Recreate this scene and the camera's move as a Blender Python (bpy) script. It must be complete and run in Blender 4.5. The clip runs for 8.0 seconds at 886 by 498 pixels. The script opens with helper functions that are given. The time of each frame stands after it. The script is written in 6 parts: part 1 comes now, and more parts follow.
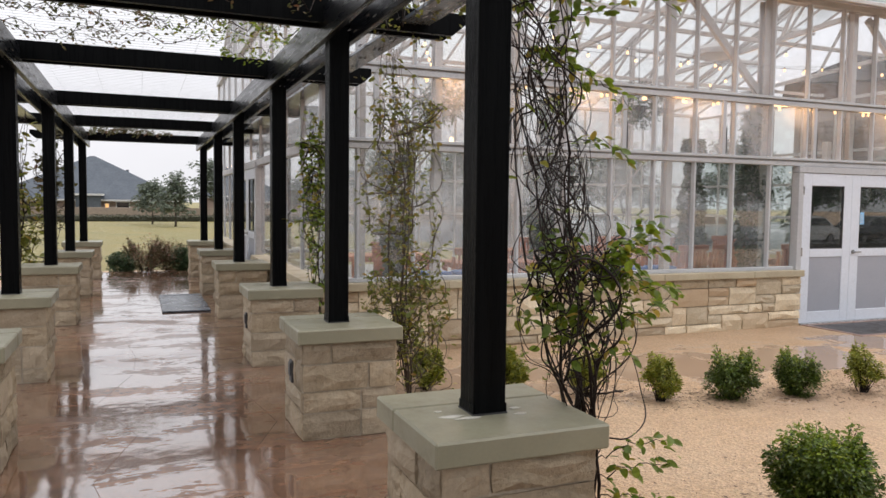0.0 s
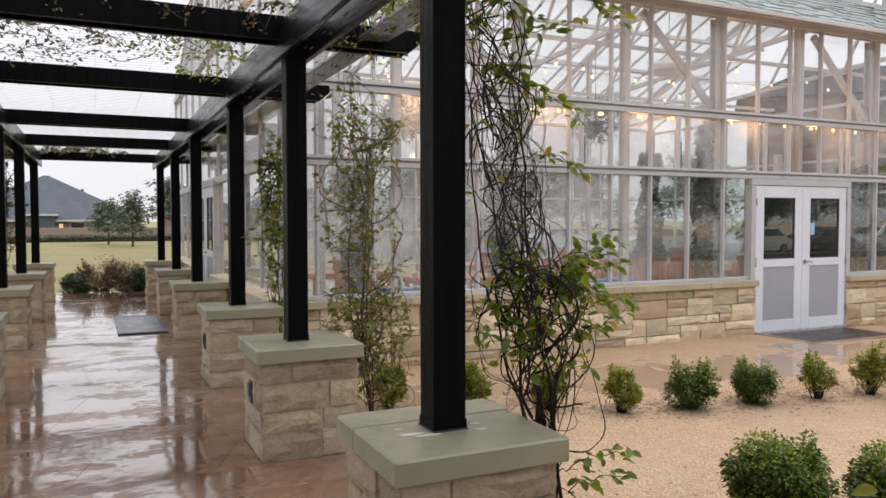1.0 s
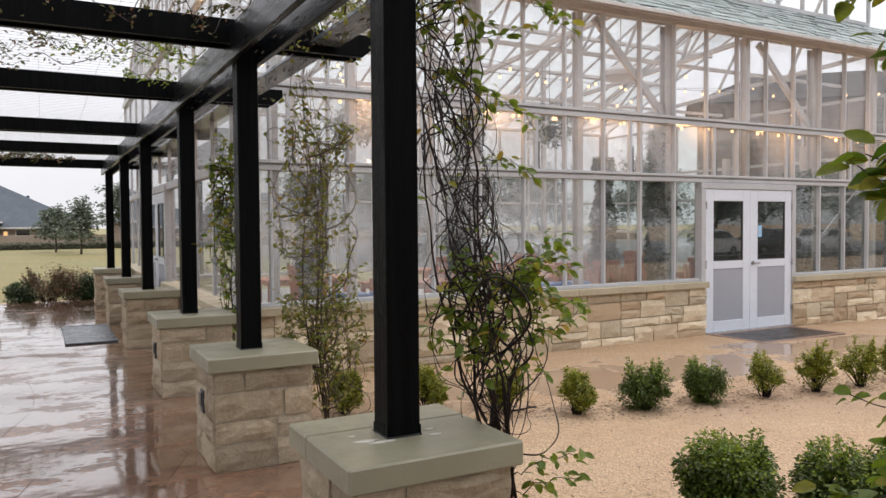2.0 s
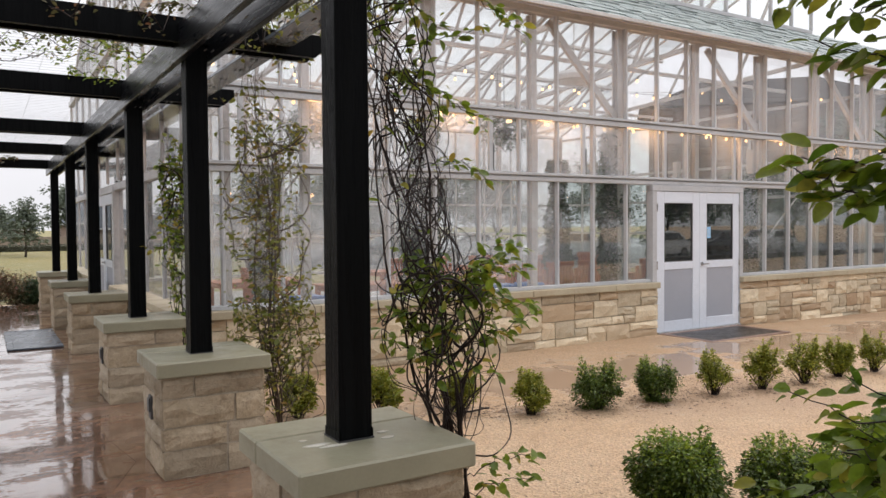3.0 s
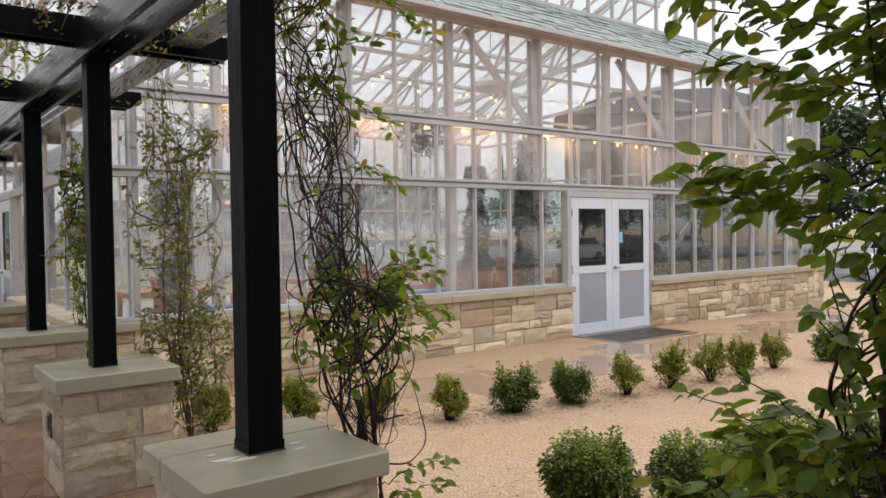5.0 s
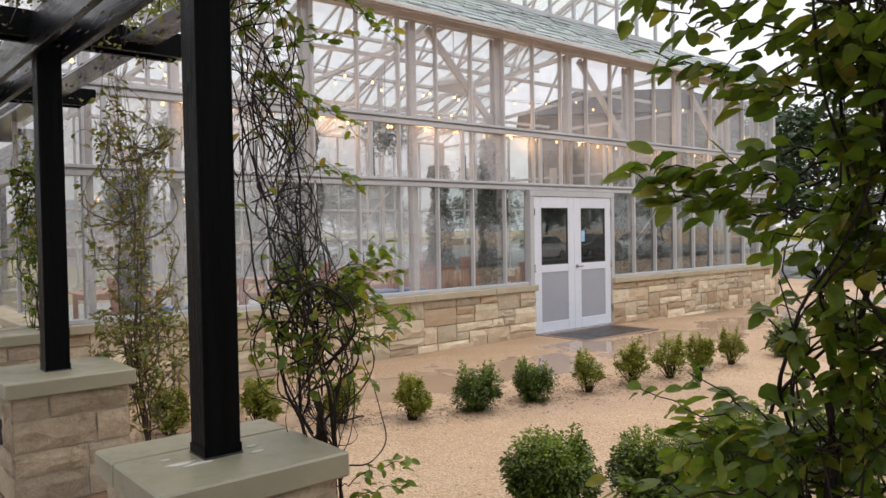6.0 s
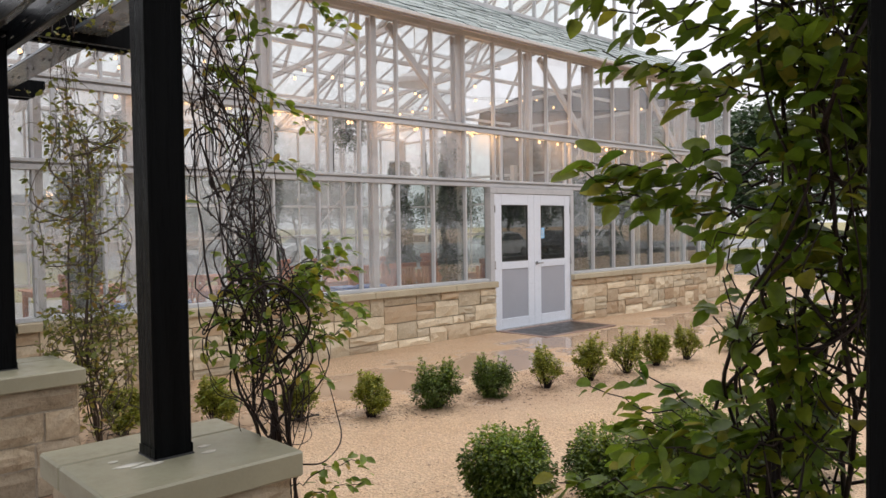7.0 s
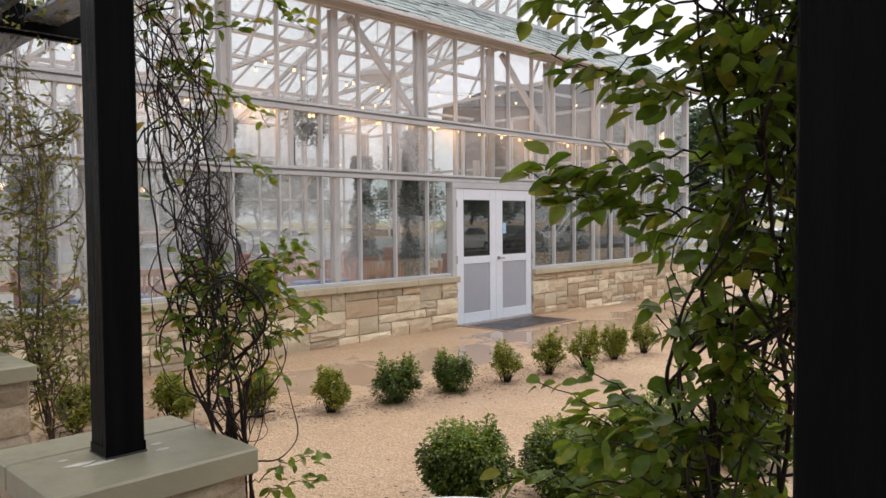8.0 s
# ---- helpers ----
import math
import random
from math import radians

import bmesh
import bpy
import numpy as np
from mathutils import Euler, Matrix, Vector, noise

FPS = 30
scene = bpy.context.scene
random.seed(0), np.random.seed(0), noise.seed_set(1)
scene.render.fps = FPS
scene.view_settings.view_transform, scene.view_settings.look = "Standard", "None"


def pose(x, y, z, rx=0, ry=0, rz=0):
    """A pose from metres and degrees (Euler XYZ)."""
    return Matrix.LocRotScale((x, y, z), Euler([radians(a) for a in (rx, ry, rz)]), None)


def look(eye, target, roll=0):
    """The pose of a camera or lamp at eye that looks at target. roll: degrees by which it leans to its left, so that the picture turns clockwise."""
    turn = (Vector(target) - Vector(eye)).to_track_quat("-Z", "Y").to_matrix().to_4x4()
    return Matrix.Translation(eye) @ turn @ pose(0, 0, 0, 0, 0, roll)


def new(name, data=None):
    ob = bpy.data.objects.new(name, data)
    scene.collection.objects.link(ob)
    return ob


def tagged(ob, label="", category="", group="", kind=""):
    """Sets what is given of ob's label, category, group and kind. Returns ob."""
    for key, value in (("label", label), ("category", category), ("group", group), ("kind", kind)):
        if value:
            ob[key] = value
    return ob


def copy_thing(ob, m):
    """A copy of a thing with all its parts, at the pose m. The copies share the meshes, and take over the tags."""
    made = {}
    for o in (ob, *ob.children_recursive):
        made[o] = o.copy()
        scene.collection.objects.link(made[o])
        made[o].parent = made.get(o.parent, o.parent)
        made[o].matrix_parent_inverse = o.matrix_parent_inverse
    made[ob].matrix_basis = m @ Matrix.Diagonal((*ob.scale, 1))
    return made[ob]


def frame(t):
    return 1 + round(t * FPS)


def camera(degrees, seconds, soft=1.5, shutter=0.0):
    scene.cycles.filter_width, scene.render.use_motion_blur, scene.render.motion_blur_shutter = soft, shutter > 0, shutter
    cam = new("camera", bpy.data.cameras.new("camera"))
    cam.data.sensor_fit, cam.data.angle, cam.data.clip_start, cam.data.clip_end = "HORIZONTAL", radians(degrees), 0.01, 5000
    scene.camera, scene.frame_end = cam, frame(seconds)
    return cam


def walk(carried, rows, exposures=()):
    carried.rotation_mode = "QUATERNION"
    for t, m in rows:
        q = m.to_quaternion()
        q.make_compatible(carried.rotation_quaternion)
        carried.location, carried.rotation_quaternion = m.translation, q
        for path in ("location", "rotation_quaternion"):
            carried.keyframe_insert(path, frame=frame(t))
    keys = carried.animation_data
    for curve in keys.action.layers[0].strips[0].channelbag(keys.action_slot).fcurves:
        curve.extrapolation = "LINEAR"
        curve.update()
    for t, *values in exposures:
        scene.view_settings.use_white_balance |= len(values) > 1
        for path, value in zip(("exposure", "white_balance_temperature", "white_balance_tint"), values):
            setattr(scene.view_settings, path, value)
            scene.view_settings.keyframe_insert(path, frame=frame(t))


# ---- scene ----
cam = camera(61.55, 8.0)
PATH = [
    (0.0, pose(0.003, 0.001, 1.550, 86.58, -0.68, -22.17)),
    (0.5, pose(0.011, -0.004, 1.552, 87.28, -0.31, -23.52)),
    (1.0, pose(0.023, -0.005, 1.552, 87.80, 0.06, -25.06)),
    (1.5, pose(0.033, -0.007, 1.553, 88.04, 0.32, -26.68)),
    (3.0, pose(0.062, -0.011, 1.552, 88.26, 0.48, -31.68)),
    (3.5, pose(0.070, -0.014, 1.554, 88.38, 0.52, -33.31)),
    (4.0, pose(0.079, -0.018, 1.555, 88.51, 0.62, -34.87)),
    (4.5, pose(0.088, -0.020, 1.554, 88.62, 0.72, -36.34)),
    (6.0, pose(0.120, -0.024, 1.553, 88.56, 0.95, -40.48)),
    (6.5, pose(0.135, -0.028, 1.553, 88.45, 0.98, -41.86)),
    (7.0, pose(0.145, -0.034, 1.555, 88.25, 0.80, -43.39)),
    (7.5, pose(0.151, -0.048, 1.560, 88.02, 0.60, -44.84)),
    (8.0, pose(0.154, -0.062, 1.565, 87.76, 0.49, -46.18)),
]
walk(cam, PATH, exposures=[(0.0, 0.14), (8.0, 0.12)])

# ---------------------------------------------------------------- world and sun
SUN_ELEV, SUN_ROT = radians(62), radians(72)


def build_world():
    w = bpy.data.worlds.new("overcast_sky")
    scene.world = w
    w.use_nodes = True
    nt = w.node_tree
    bg = nt.nodes["Background"]
    sky = nt.nodes.new("ShaderNodeTexSky")
    sky.sky_type, sky.sun_disc, sky.sun_elevation, sky.sun_rotation = "NISHITA", False, SUN_ELEV, SUN_ROT
    sky.dust_density = 6.0
    dim = nt.nodes.new("ShaderNodeMix")
    dim.data_type, dim.blend_type = "RGBA", "MULTIPLY"
    dim.inputs[0].default_value = 1.0
    dim.inputs[7].default_value = (0.1, 0.1, 0.1, 1)
    nt.links.new(sky.outputs[0], dim.inputs[6])
    # cloud deck: brighter towards the zenith, as an overcast sky is
    tc = nt.nodes.new("ShaderNodeTexCoord")
    sep = nt.nodes.new("ShaderNodeSeparateXYZ")
    nt.links.new(tc.outputs["Generated"], sep.inputs[0])
    ramp = nt.nodes.new("ShaderNodeMapRange")
    ramp.inputs[1].default_value, ramp.inputs[2].default_value = 0.0, 1.0
    ramp.inputs[3].default_value, ramp.inputs[4].default_value = 0.90, 1.75
    nt.links.new(sep.outputs[2], ramp.inputs[0])
    cl = nt.nodes.new("ShaderNodeTexNoise")
    cl.inputs["Scale"].default_value, cl.inputs["Detail"].default_value = 2.2, 5.0
    nt.links.new(tc.outputs["Generated"], cl.inputs["Vector"])
    cr = nt.nodes.new("ShaderNodeMapRange")
    cr.inputs[1].default_value, cr.inputs[2].default_value = 0.3, 0.7
    cr.inputs[3].default_value, cr.inputs[4].default_value = 0.9, 1.08
    nt.links.new(cl.outputs[0], cr.inputs[0])
    mul = nt.nodes.new("ShaderNodeMath")
    mul.operation = "MULTIPLY"
    nt.links.new(ramp.outputs[0], mul.inputs[0])
    nt.links.new(cr.outputs[0], mul.inputs[1])
    grey = nt.nodes.new("ShaderNodeMix")
    grey.data_type, grey.blend_type = "RGBA", "MULTIPLY"
    grey.inputs[0].default_value = 1.0
    grey.inputs[6].default_value = (0.99, 0.985, 1.032, 1)
    nt.links.new(mul.outputs[0], grey.inputs[7])
    mix = nt.nodes.new("ShaderNodeMix")
    mix.data_type = "RGBA"
    mix.inputs[0].default_value = 0.92
    nt.links.new(dim.outputs[2], mix.inputs[6])
    nt.links.new(grey.outputs[2], mix.inputs[7])
    nt.links.new(mix.outputs[2], bg.inputs[0])
    bg.inputs[1].default_value = 1.0


build_world()
sun = new("sun", bpy.data.lights.new("sun", "SUN"))
sun.data.energy, sun.data.angle, sun.data.color = 0.7, radians(40), (1.0, 0.95, 0.88)
sun.matrix_world = look((22, 10, 40), (3, 4, 0))

# ---------------------------------------------------------------- materials


def nodes_of(name):
    m = bpy.data.materials.new(name)
    m.use_nodes = True
    nt = m.node_tree
    return m, nt, nt.nodes["Principled BSDF"]


def add(nt, kind, **inputs):
    n = nt.nodes.new(kind)
    for k, v in inputs.items():
        n.inputs[k.replace("_", " ")].default_value = v
    return n


def ranged(nt, src, a, b, c, d):
    n = nt.nodes.new("ShaderNodeMapRange")
    for i, v in enumerate((a, b, c, d)):
        n.inputs[i + 1].default_value = v
    nt.links.new(src, n.inputs[0])
    return n.outputs[0]


def mixed(nt, fac, a, b, blend="MIX"):
    n = nt.nodes.new("ShaderNodeMix")
    n.data_type, n.blend_type = "RGBA", blend
    for slot, v in ((0, fac), (6, a), (7, b)):
        if isinstance(v, (int, float)):
            n.inputs[slot].default_value = v
        elif isinstance(v, tuple):
            n.inputs[slot].default_value = (*v, 1)
        else:
            nt.links.new(v, n.inputs[slot])
    return n.outputs[2]


def surface(name, c1, c2, c3=None, coarse=1.5, fine=40.0, rough=(0.5, 0.8), bump=0.3, dist=0.004, metal=0.0, vary=0.0,
            stretch=(1, 1, 1), spec=0.5, piece_hue=None, wet=0.0, grain_by=0.17):
    """A two-scale surface: broad patches of c1 and c2, fine grain, stains of c3, roughness and relief that follow them."""
    m, nt, b = nodes_of(name)
    geo = nt.nodes.new("ShaderNodeNewGeometry")
    mp = nt.nodes.new("ShaderNodeMapping")
    mp.inputs[3].default_value = stretch
    nt.links.new(geo.outputs["Position"], mp.inputs[0])
    info = nt.nodes.new("ShaderNodeObjectInfo")
    n1 = add(nt, "ShaderNodeTexNoise", Scale=coarse, Detail=5.0, Roughness=0.6)
    n2 = add(nt, "ShaderNodeTexNoise", Scale=fine, Detail=6.0, Roughness=0.65)
    n3 = add(nt, "ShaderNodeTexNoise", Scale=coarse * 3.1, Detail=8.0, Roughness=0.7)
    for n in (n1, n2, n3):
        nt.links.new(mp.outputs[0], n.inputs["Vector"])
    col = mixed(nt, ranged(nt, n1.outputs[0], 0.38, 0.62, 0, 1), c1, c2)
    grain = ranged(nt, n2.outputs[0], 0.3, 0.7, 1 - grain_by, 1 + grain_by)
    comb = nt.nodes.new("ShaderNodeCombineColor")
    for i in range(3):
        nt.links.new(grain, comb.inputs[i])
    col = mixed(nt, 1.0, col, comb.outputs[0], "MULTIPLY")
    if c3:
        col = mixed(nt, ranged(nt, n3.outputs[0], 0.56, 0.7, 0, 0.75), col, c3)
    if vary:
        r = ranged(nt, info.outputs["Random"], 0, 1, 1 - vary, 1 + vary)
        c = nt.nodes.new("ShaderNodeCombineColor")
        for i in range(3):
            nt.links.new(r, c.inputs[i])
        col = mixed(nt, 1.0, col, c.outputs[0], "MULTIPLY")
    if piece_hue:
        w = add(nt, "ShaderNodeTexWhiteNoise")
        w.noise_dimensions = "1D"
        nt.links.new(info.outputs["Random"], w.inputs["W"])
        col = mixed(nt, ranged(nt, w.outputs[0], 0.55, 1, 0, 0.85), col, piece_hue)
    nt.links.new(col, b.inputs["Base Color"])
    nt.links.new(ranged(nt, n3.outputs[0], 0.35, 0.65, *rough), b.inputs["Roughness"])
    b.inputs["Metallic"].default_value, b.inputs["Specular IOR Level"].default_value = metal, spec
    if wet:
        b.inputs["Coat Weight"].default_value, b.inputs["Coat Roughness"].default_value = wet, 0.08
    bp = add(nt, "ShaderNodeBump", Strength=bump, Distance=dist)
    h = nt.nodes.new("ShaderNodeMath")
    h.operation = "ADD"
    nt.links.new(n2.outputs[0], h.inputs[0])
    nt.links.new(n3.outputs[0], h.inputs[1])
    nt.links.new(h.outputs[0], bp.inputs["Height"])
    nt.links.new(bp.outputs[0], b.inputs["Normal"])
    return m


def leafy(name, c1, c2, c3, rough=0.35, glow=0.35):
    """Leaves: each one its own green, some turning, light passing through."""
    m, nt, b = nodes_of(name)
    info, geo = nt.nodes.new("ShaderNodeObjectInfo"), nt.nodes.new("ShaderNodeNewGeometry")
    s = nt.nodes.new("ShaderNodeMath")
    s.operation = "ADD"
    nt.links.new(info.outputs["Random"], s.inputs[0])
    nt.links.new(geo.outputs["Random Per Island"], s.inputs[1])
    f = nt.nodes.new("ShaderNodeMath")
    f.operation = "FRACT"
    nt.links.new(s.outputs[0], f.inputs[0])
    r = nt.nodes.new("ShaderNodeValToRGB")
    r.color_ramp.elements[0].color, r.color_ramp.elements[1].color = (*c1, 1), (*c3, 1)
    e = r.color_ramp.elements.new(0.78)
    e.color = (*c2, 1)
    nt.links.new(f.outputs[0], r.inputs[0])
    n = add(nt, "ShaderNodeTexNoise", Scale=60.0, Detail=3.0)
    nt.links.new(geo.outputs["Position"], n.inputs["Vector"])
    g = ranged(nt, n.outputs[0], 0.3, 0.7, 0.75, 1.2)
    cc = nt.nodes.new("ShaderNodeCombineColor")
    for i in range(3):
        nt.links.new(g, cc.inputs[i])
    col = mixed(nt, 1.0, r.outputs[0], cc.outputs[0], "MULTIPLY")
    nt.links.new(col, b.inputs["Base Color"])
    b.inputs["Roughness"].default_value = rough
    tr = nt.nodes.new("ShaderNodeBsdfTranslucent")
    nt.links.new(col, tr.inputs[0])
    ms = nt.nodes.new("ShaderNodeMixShader")
    ms.inputs[0].default_value = glow
    nt.links.new(b.outputs[0], ms.inputs[1])
    nt.links.new(tr.outputs[0], ms.inputs[2])
    nt.links.new(ms.outputs[0], nt.nodes["Material Output"].inputs[0])
    return m


def pane_glass(name, fog=0.1, tint=(0.97, 0.985, 0.98), mirror=0.05):
    """Clear glazing with a mirror's share by Fresnel, and misted patches."""
    m, nt, b = nodes_of(name)
    nt.nodes.remove(b)
    geo = nt.nodes.new("ShaderNodeNewGeometry")
    clear = nt.nodes.new("ShaderNodeBsdfTransparent")
    clear.inputs[0].default_value = (*tint, 1)
    gloss = nt.nodes.new("ShaderNodeBsdfGlossy")
    gloss.inputs["Roughness"].default_value = 0.015
    lw = add(nt, "ShaderNodeLayerWeight", Blend=0.5)
    pw = nt.nodes.new("ShaderNodeMath")
    pw.operation = "POWER"
    pw.inputs[1].default_value = 4.0
    nt.links.new(lw.outputs["Facing"], pw.inputs[0])
    a = nt.nodes.new("ShaderNodeMixShader")
    nt.links.new(ranged(nt, pw.outputs[0], 0, 1, mirror, 0.9), a.inputs[0])
    nt.links.new(clear.outputs[0], a.inputs[1])
    nt.links.new(gloss.outputs[0], a.inputs[2])
    n = add(nt, "ShaderNodeTexNoise", Scale=1.3, Detail=6.0, Roughness=0.62)
    nt.links.new(geo.outputs["Position"], n.inputs["Vector"])
    mist = add(nt, "ShaderNodeBsdfTranslucent")
    mist.inputs[0].default_value = (0.86, 0.87, 0.88, 1)
    dif = add(nt, "ShaderNodeBsdfDiffuse")
    dif.inputs[0].default_value = (0.8, 0.81, 0.83, 1)
    h = nt.nodes.new("ShaderNodeMixShader")
    nt.links.new(mist.outputs[0], h.inputs[1])
    nt.links.new(dif.outputs[0], h.inputs[2])
    c = nt.nodes.new("ShaderNodeMixShader")
    nt.links.new(ranged(nt, n.outputs[0], 0.35, 0.7, fog * 0.2, fog * 1.6), c.inputs[0])
    nt.links.new(a.outputs[0], c.inputs[1])
    nt.links.new(h.outputs[0], c.inputs[2])
    nt.links.new(c.outputs[0], nt.nodes["Material Output"].inputs[0])
    return m


def glowing(name, colour, power):
    m, nt, b = nodes_of(name)
    b.inputs["Base Color"].default_value = (*colour, 1)
    b.inputs["Emission Color"].default_value = (*colour, 1)
    b.inputs["Emission Strength"].default_value = power
    return m


def wet_slab():
    """Stained brown flagstone under rain: a film of standing water with an uneven shore."""
    m, nt, b = nodes_of("wet_flagstone")
    geo, info = nt.nodes.new("ShaderNodeNewGeometry"), nt.nodes.new("ShaderNodeObjectInfo")
    n1 = add(nt, "ShaderNodeTexNoise", Scale=0.9, Detail=6.0, Roughness=0.6)
    n2 = add(nt, "ShaderNodeTexNoise", Scale=14.0, Detail=7.0, Roughness=0.65)
    n3 = add(nt, "ShaderNodeTexNoise", Scale=0.55, Detail=5.0, Roughness=0.55)
    n4 = add(nt, "ShaderNodeTexNoise", Scale=3.0, Detail=2.0, Roughness=0.5)
    for n in (n1, n2, n3, n4):
        nt.links.new(geo.outputs["Position"], n.inputs["Vector"])
    col = mixed(nt, ranged(nt, n1.outputs[0], 0.35, 0.65, 0, 1), (0.168, 0.096, 0.064), (0.108, 0.065, 0.047))
    col = mixed(nt, ranged(nt, n2.outputs[0], 0.35, 0.75, 0, 0.55), col, (0.32, 0.17, 0.09))
    r = ranged(nt, info.outputs["Random"], 0, 1, 0.8, 1.15)
    cc = nt.nodes.new("ShaderNodeCombineColor")
    for i in range(3):
        nt.links.new(r, cc.inputs[i])
    col = mixed(nt, 1.0, col, cc.outputs[0], "MULTIPLY")
    nt.links.new(col, b.inputs["Base Color"])
    shore = ranged(nt, n3.outputs[0], 0.40, 0.52, 0, 1)
    rg = nt.nodes.new("ShaderNodeMapRange")
    rg.inputs[3].default_value, rg.inputs[4].default_value = 0.34, 0.12
    nt.links.new(shore, rg.inputs[0])
    nt.links.new(rg.outputs[0], b.inputs["Roughness"])
    b.inputs["Specular IOR Level"].default_value = 0.25
    b.inputs["Coat Weight"].default_value, b.inputs["Coat Roughness"].default_value, b.inputs["Coat IOR"].default_value = 1.0, 0.012, 2.6
    st = nt.nodes.new("ShaderNodeMapRange")
    st.inputs[3].default_value, st.inputs[4].default_value = 0.09, 0.05
    nt.links.new(shore, st.inputs[0])
    bp = add(nt, "ShaderNodeBump", Distance=0.004)
    nt.links.new(st.outputs[0], bp.inputs["Strength"])
    s = nt.nodes.new("ShaderNodeMath")
    s.operation = "MULTIPLY_ADD"
    s.inputs[1].default_value = 9.0
    nt.links.new(n4.outputs[0], s.inputs[0])
    nt.links.new(n2.outputs[0], s.inputs[2])
    nt.links.new(s.outputs[0], bp.inputs["Height"])
    nt.links.new(bp.outputs[0], b.inputs["Normal"])
    nt.links.new(bp.outputs[0], b.inputs["Coat Normal"])
    # islands where the stone stands proud of the water, broken up finely at their shores
    n5 = add(nt, "ShaderNodeTexNoise", Scale=1.5, Detail=4.0, Roughness=0.55)
    n6 = add(nt, "ShaderNodeTexNoise", Scale=15.0, Detail=5.0, Roughness=0.6)
    mp = nt.nodes.new("ShaderNodeMapping")
    mp.inputs[3].default_value = (0.8, 1.6, 1)
    nt.links.new(geo.outputs["Position"], mp.inputs[0])
    nt.links.new(mp.outputs[0], n5.inputs["Vector"])
    nt.links.new(mp.outputs[0], n6.inputs["Vector"])
    mx = nt.nodes.new("ShaderNodeMath")
    mx.operation = "MULTIPLY_ADD"
    mx.inputs[1].default_value = 0.42
    nt.links.new(n6.outputs[0], mx.inputs[0])
    nt.links.new(n5.outputs[0], mx.inputs[2])
    nt.links.new(ranged(nt, mx.outputs[0], 0.75, 0.775, 1, 0.06), b.inputs["Coat Weight"])
    return m


def ground_cover():
    """Crushed granite near the glasshouse with shallow puddles; beyond it winter lawn."""
    m, nt, b = nodes_of("granite_gravel_and_lawn")
    geo = nt.nodes.new("ShaderNodeNewGeometry")
    sep = nt.nodes.new("ShaderNodeSeparateXYZ")
    nt.links.new(geo.outputs["Position"], sep.inputs[0])
    v = add(nt, "ShaderNodeTexVoronoi", Scale=62.0)
    n1 = add(nt, "ShaderNodeTexNoise", Scale=1.1, Detail=6.0, Roughness=0.6)
    n2 = add(nt, "ShaderNodeTexNoise", Scale=55.0, Detail=5.0, Roughness=0.7)
    n3 = add(nt, "ShaderNodeTexNoise", Scale=0.35, Detail=4.0, Roughness=0.5)
    for n in (v, n1, n2, n3):
        nt.links.new(geo.outputs["Position"], n.inputs["Vector"])
    col = mixed(nt, ranged(nt, n1.outputs[0], 0.35, 0.65, 0, 1), (0.55, 0.365, 0.215), (0.63, 0.45, 0.29))
    sc = nt.nodes.new("ShaderNodeSeparateColor")
    nt.links.new(v.outputs["Color"], sc.inputs[0])
    k = ranged(nt, sc.outputs[0], 0, 1, 0.78, 1.15)
    cc = nt.nodes.new("ShaderNodeCombineColor")
    for i in range(3):
        nt.links.new(k, cc.inputs[i])
    col = mixed(nt, 1.0, col, cc.outputs[0], "MULTIPLY")
    col = mixed(nt, ranged(nt, n2.outputs[0], 0.54, 0.70, 0, 0.75), col, (0.27, 0.155, 0.092))
    col = mixed(nt, ranged(nt, n3.outputs[0], 0.5, 0.66, 0, 0.55), col, (0.37, 0.24, 0.155))
    # puddles lie in a trough before the stone wall
    trough = nt.nodes.new("ShaderNodeMath")
    trough.operation = "SUBTRACT"
    trough.inputs[1].default_value = 6.1
    nt.links.new(sep.outputs[1], trough.inputs[0])
    ab = nt.nodes.new("ShaderNodeMath")
    ab.operation = "ABSOLUTE"
    nt.links.new(trough.outputs[0], ab.inputs[0])
    near = ranged(nt, ab.outputs[0], 0.2, 1.2, 0.16, -0.12)
    ad = nt.nodes.new("ShaderNodeMath")
    ad.operation = "ADD"
    nt.links.new(near, ad.inputs[0])
    nt.links.new(n1.outputs[0], ad.inputs[1])
    pud = ranged(nt, ad.outputs[0], 0.50, 0.60, 0, 1)
    col = mixed(nt, pud, col, (0.34, 0.235, 0.16))
    lawn = mixed(nt, ranged(nt, n3.outputs[0], 0.35, 0.65, 0, 1), (0.255, 0.205, 0.058), (0.19, 0.178, 0.052))
    lawn = mixed(nt, ranged(nt, n2.outputs[0], 0.4, 0.7, 0, 0.5), lawn, (0.32, 0.25, 0.095))
    far = ranged(nt, sep.outputs[1], 20.4, 20.6, 0, 1)
    col = mixed(nt, far, col, lawn)
    nt.links.new(col, b.inputs["Base Color"])
    rg = nt.nodes.new("ShaderNodeMapRange")
    rg.inputs[3].default_value, rg.inputs[4].default_value = 0.62, 0.04
    nt.links.new(pud, rg.inputs[0])
    nt.links.new(rg.outputs[0], b.inputs["Roughness"])
    st = nt.nodes.new("ShaderNodeMapRange")
    st.inputs[3].default_value, st.inputs[4].default_value = 0.9, 0.01
    nt.links.new(pud, st.inputs[0])
    bp = add(nt, "ShaderNodeBump", Distance=0.02)
    nt.links.new(st.outputs[0], bp.inputs["Strength"])
    nt.links.new(v.outputs["Distance"], bp.inputs["Height"])
    nt.links.new(bp.outputs[0], b.inputs["Normal"])
    return m


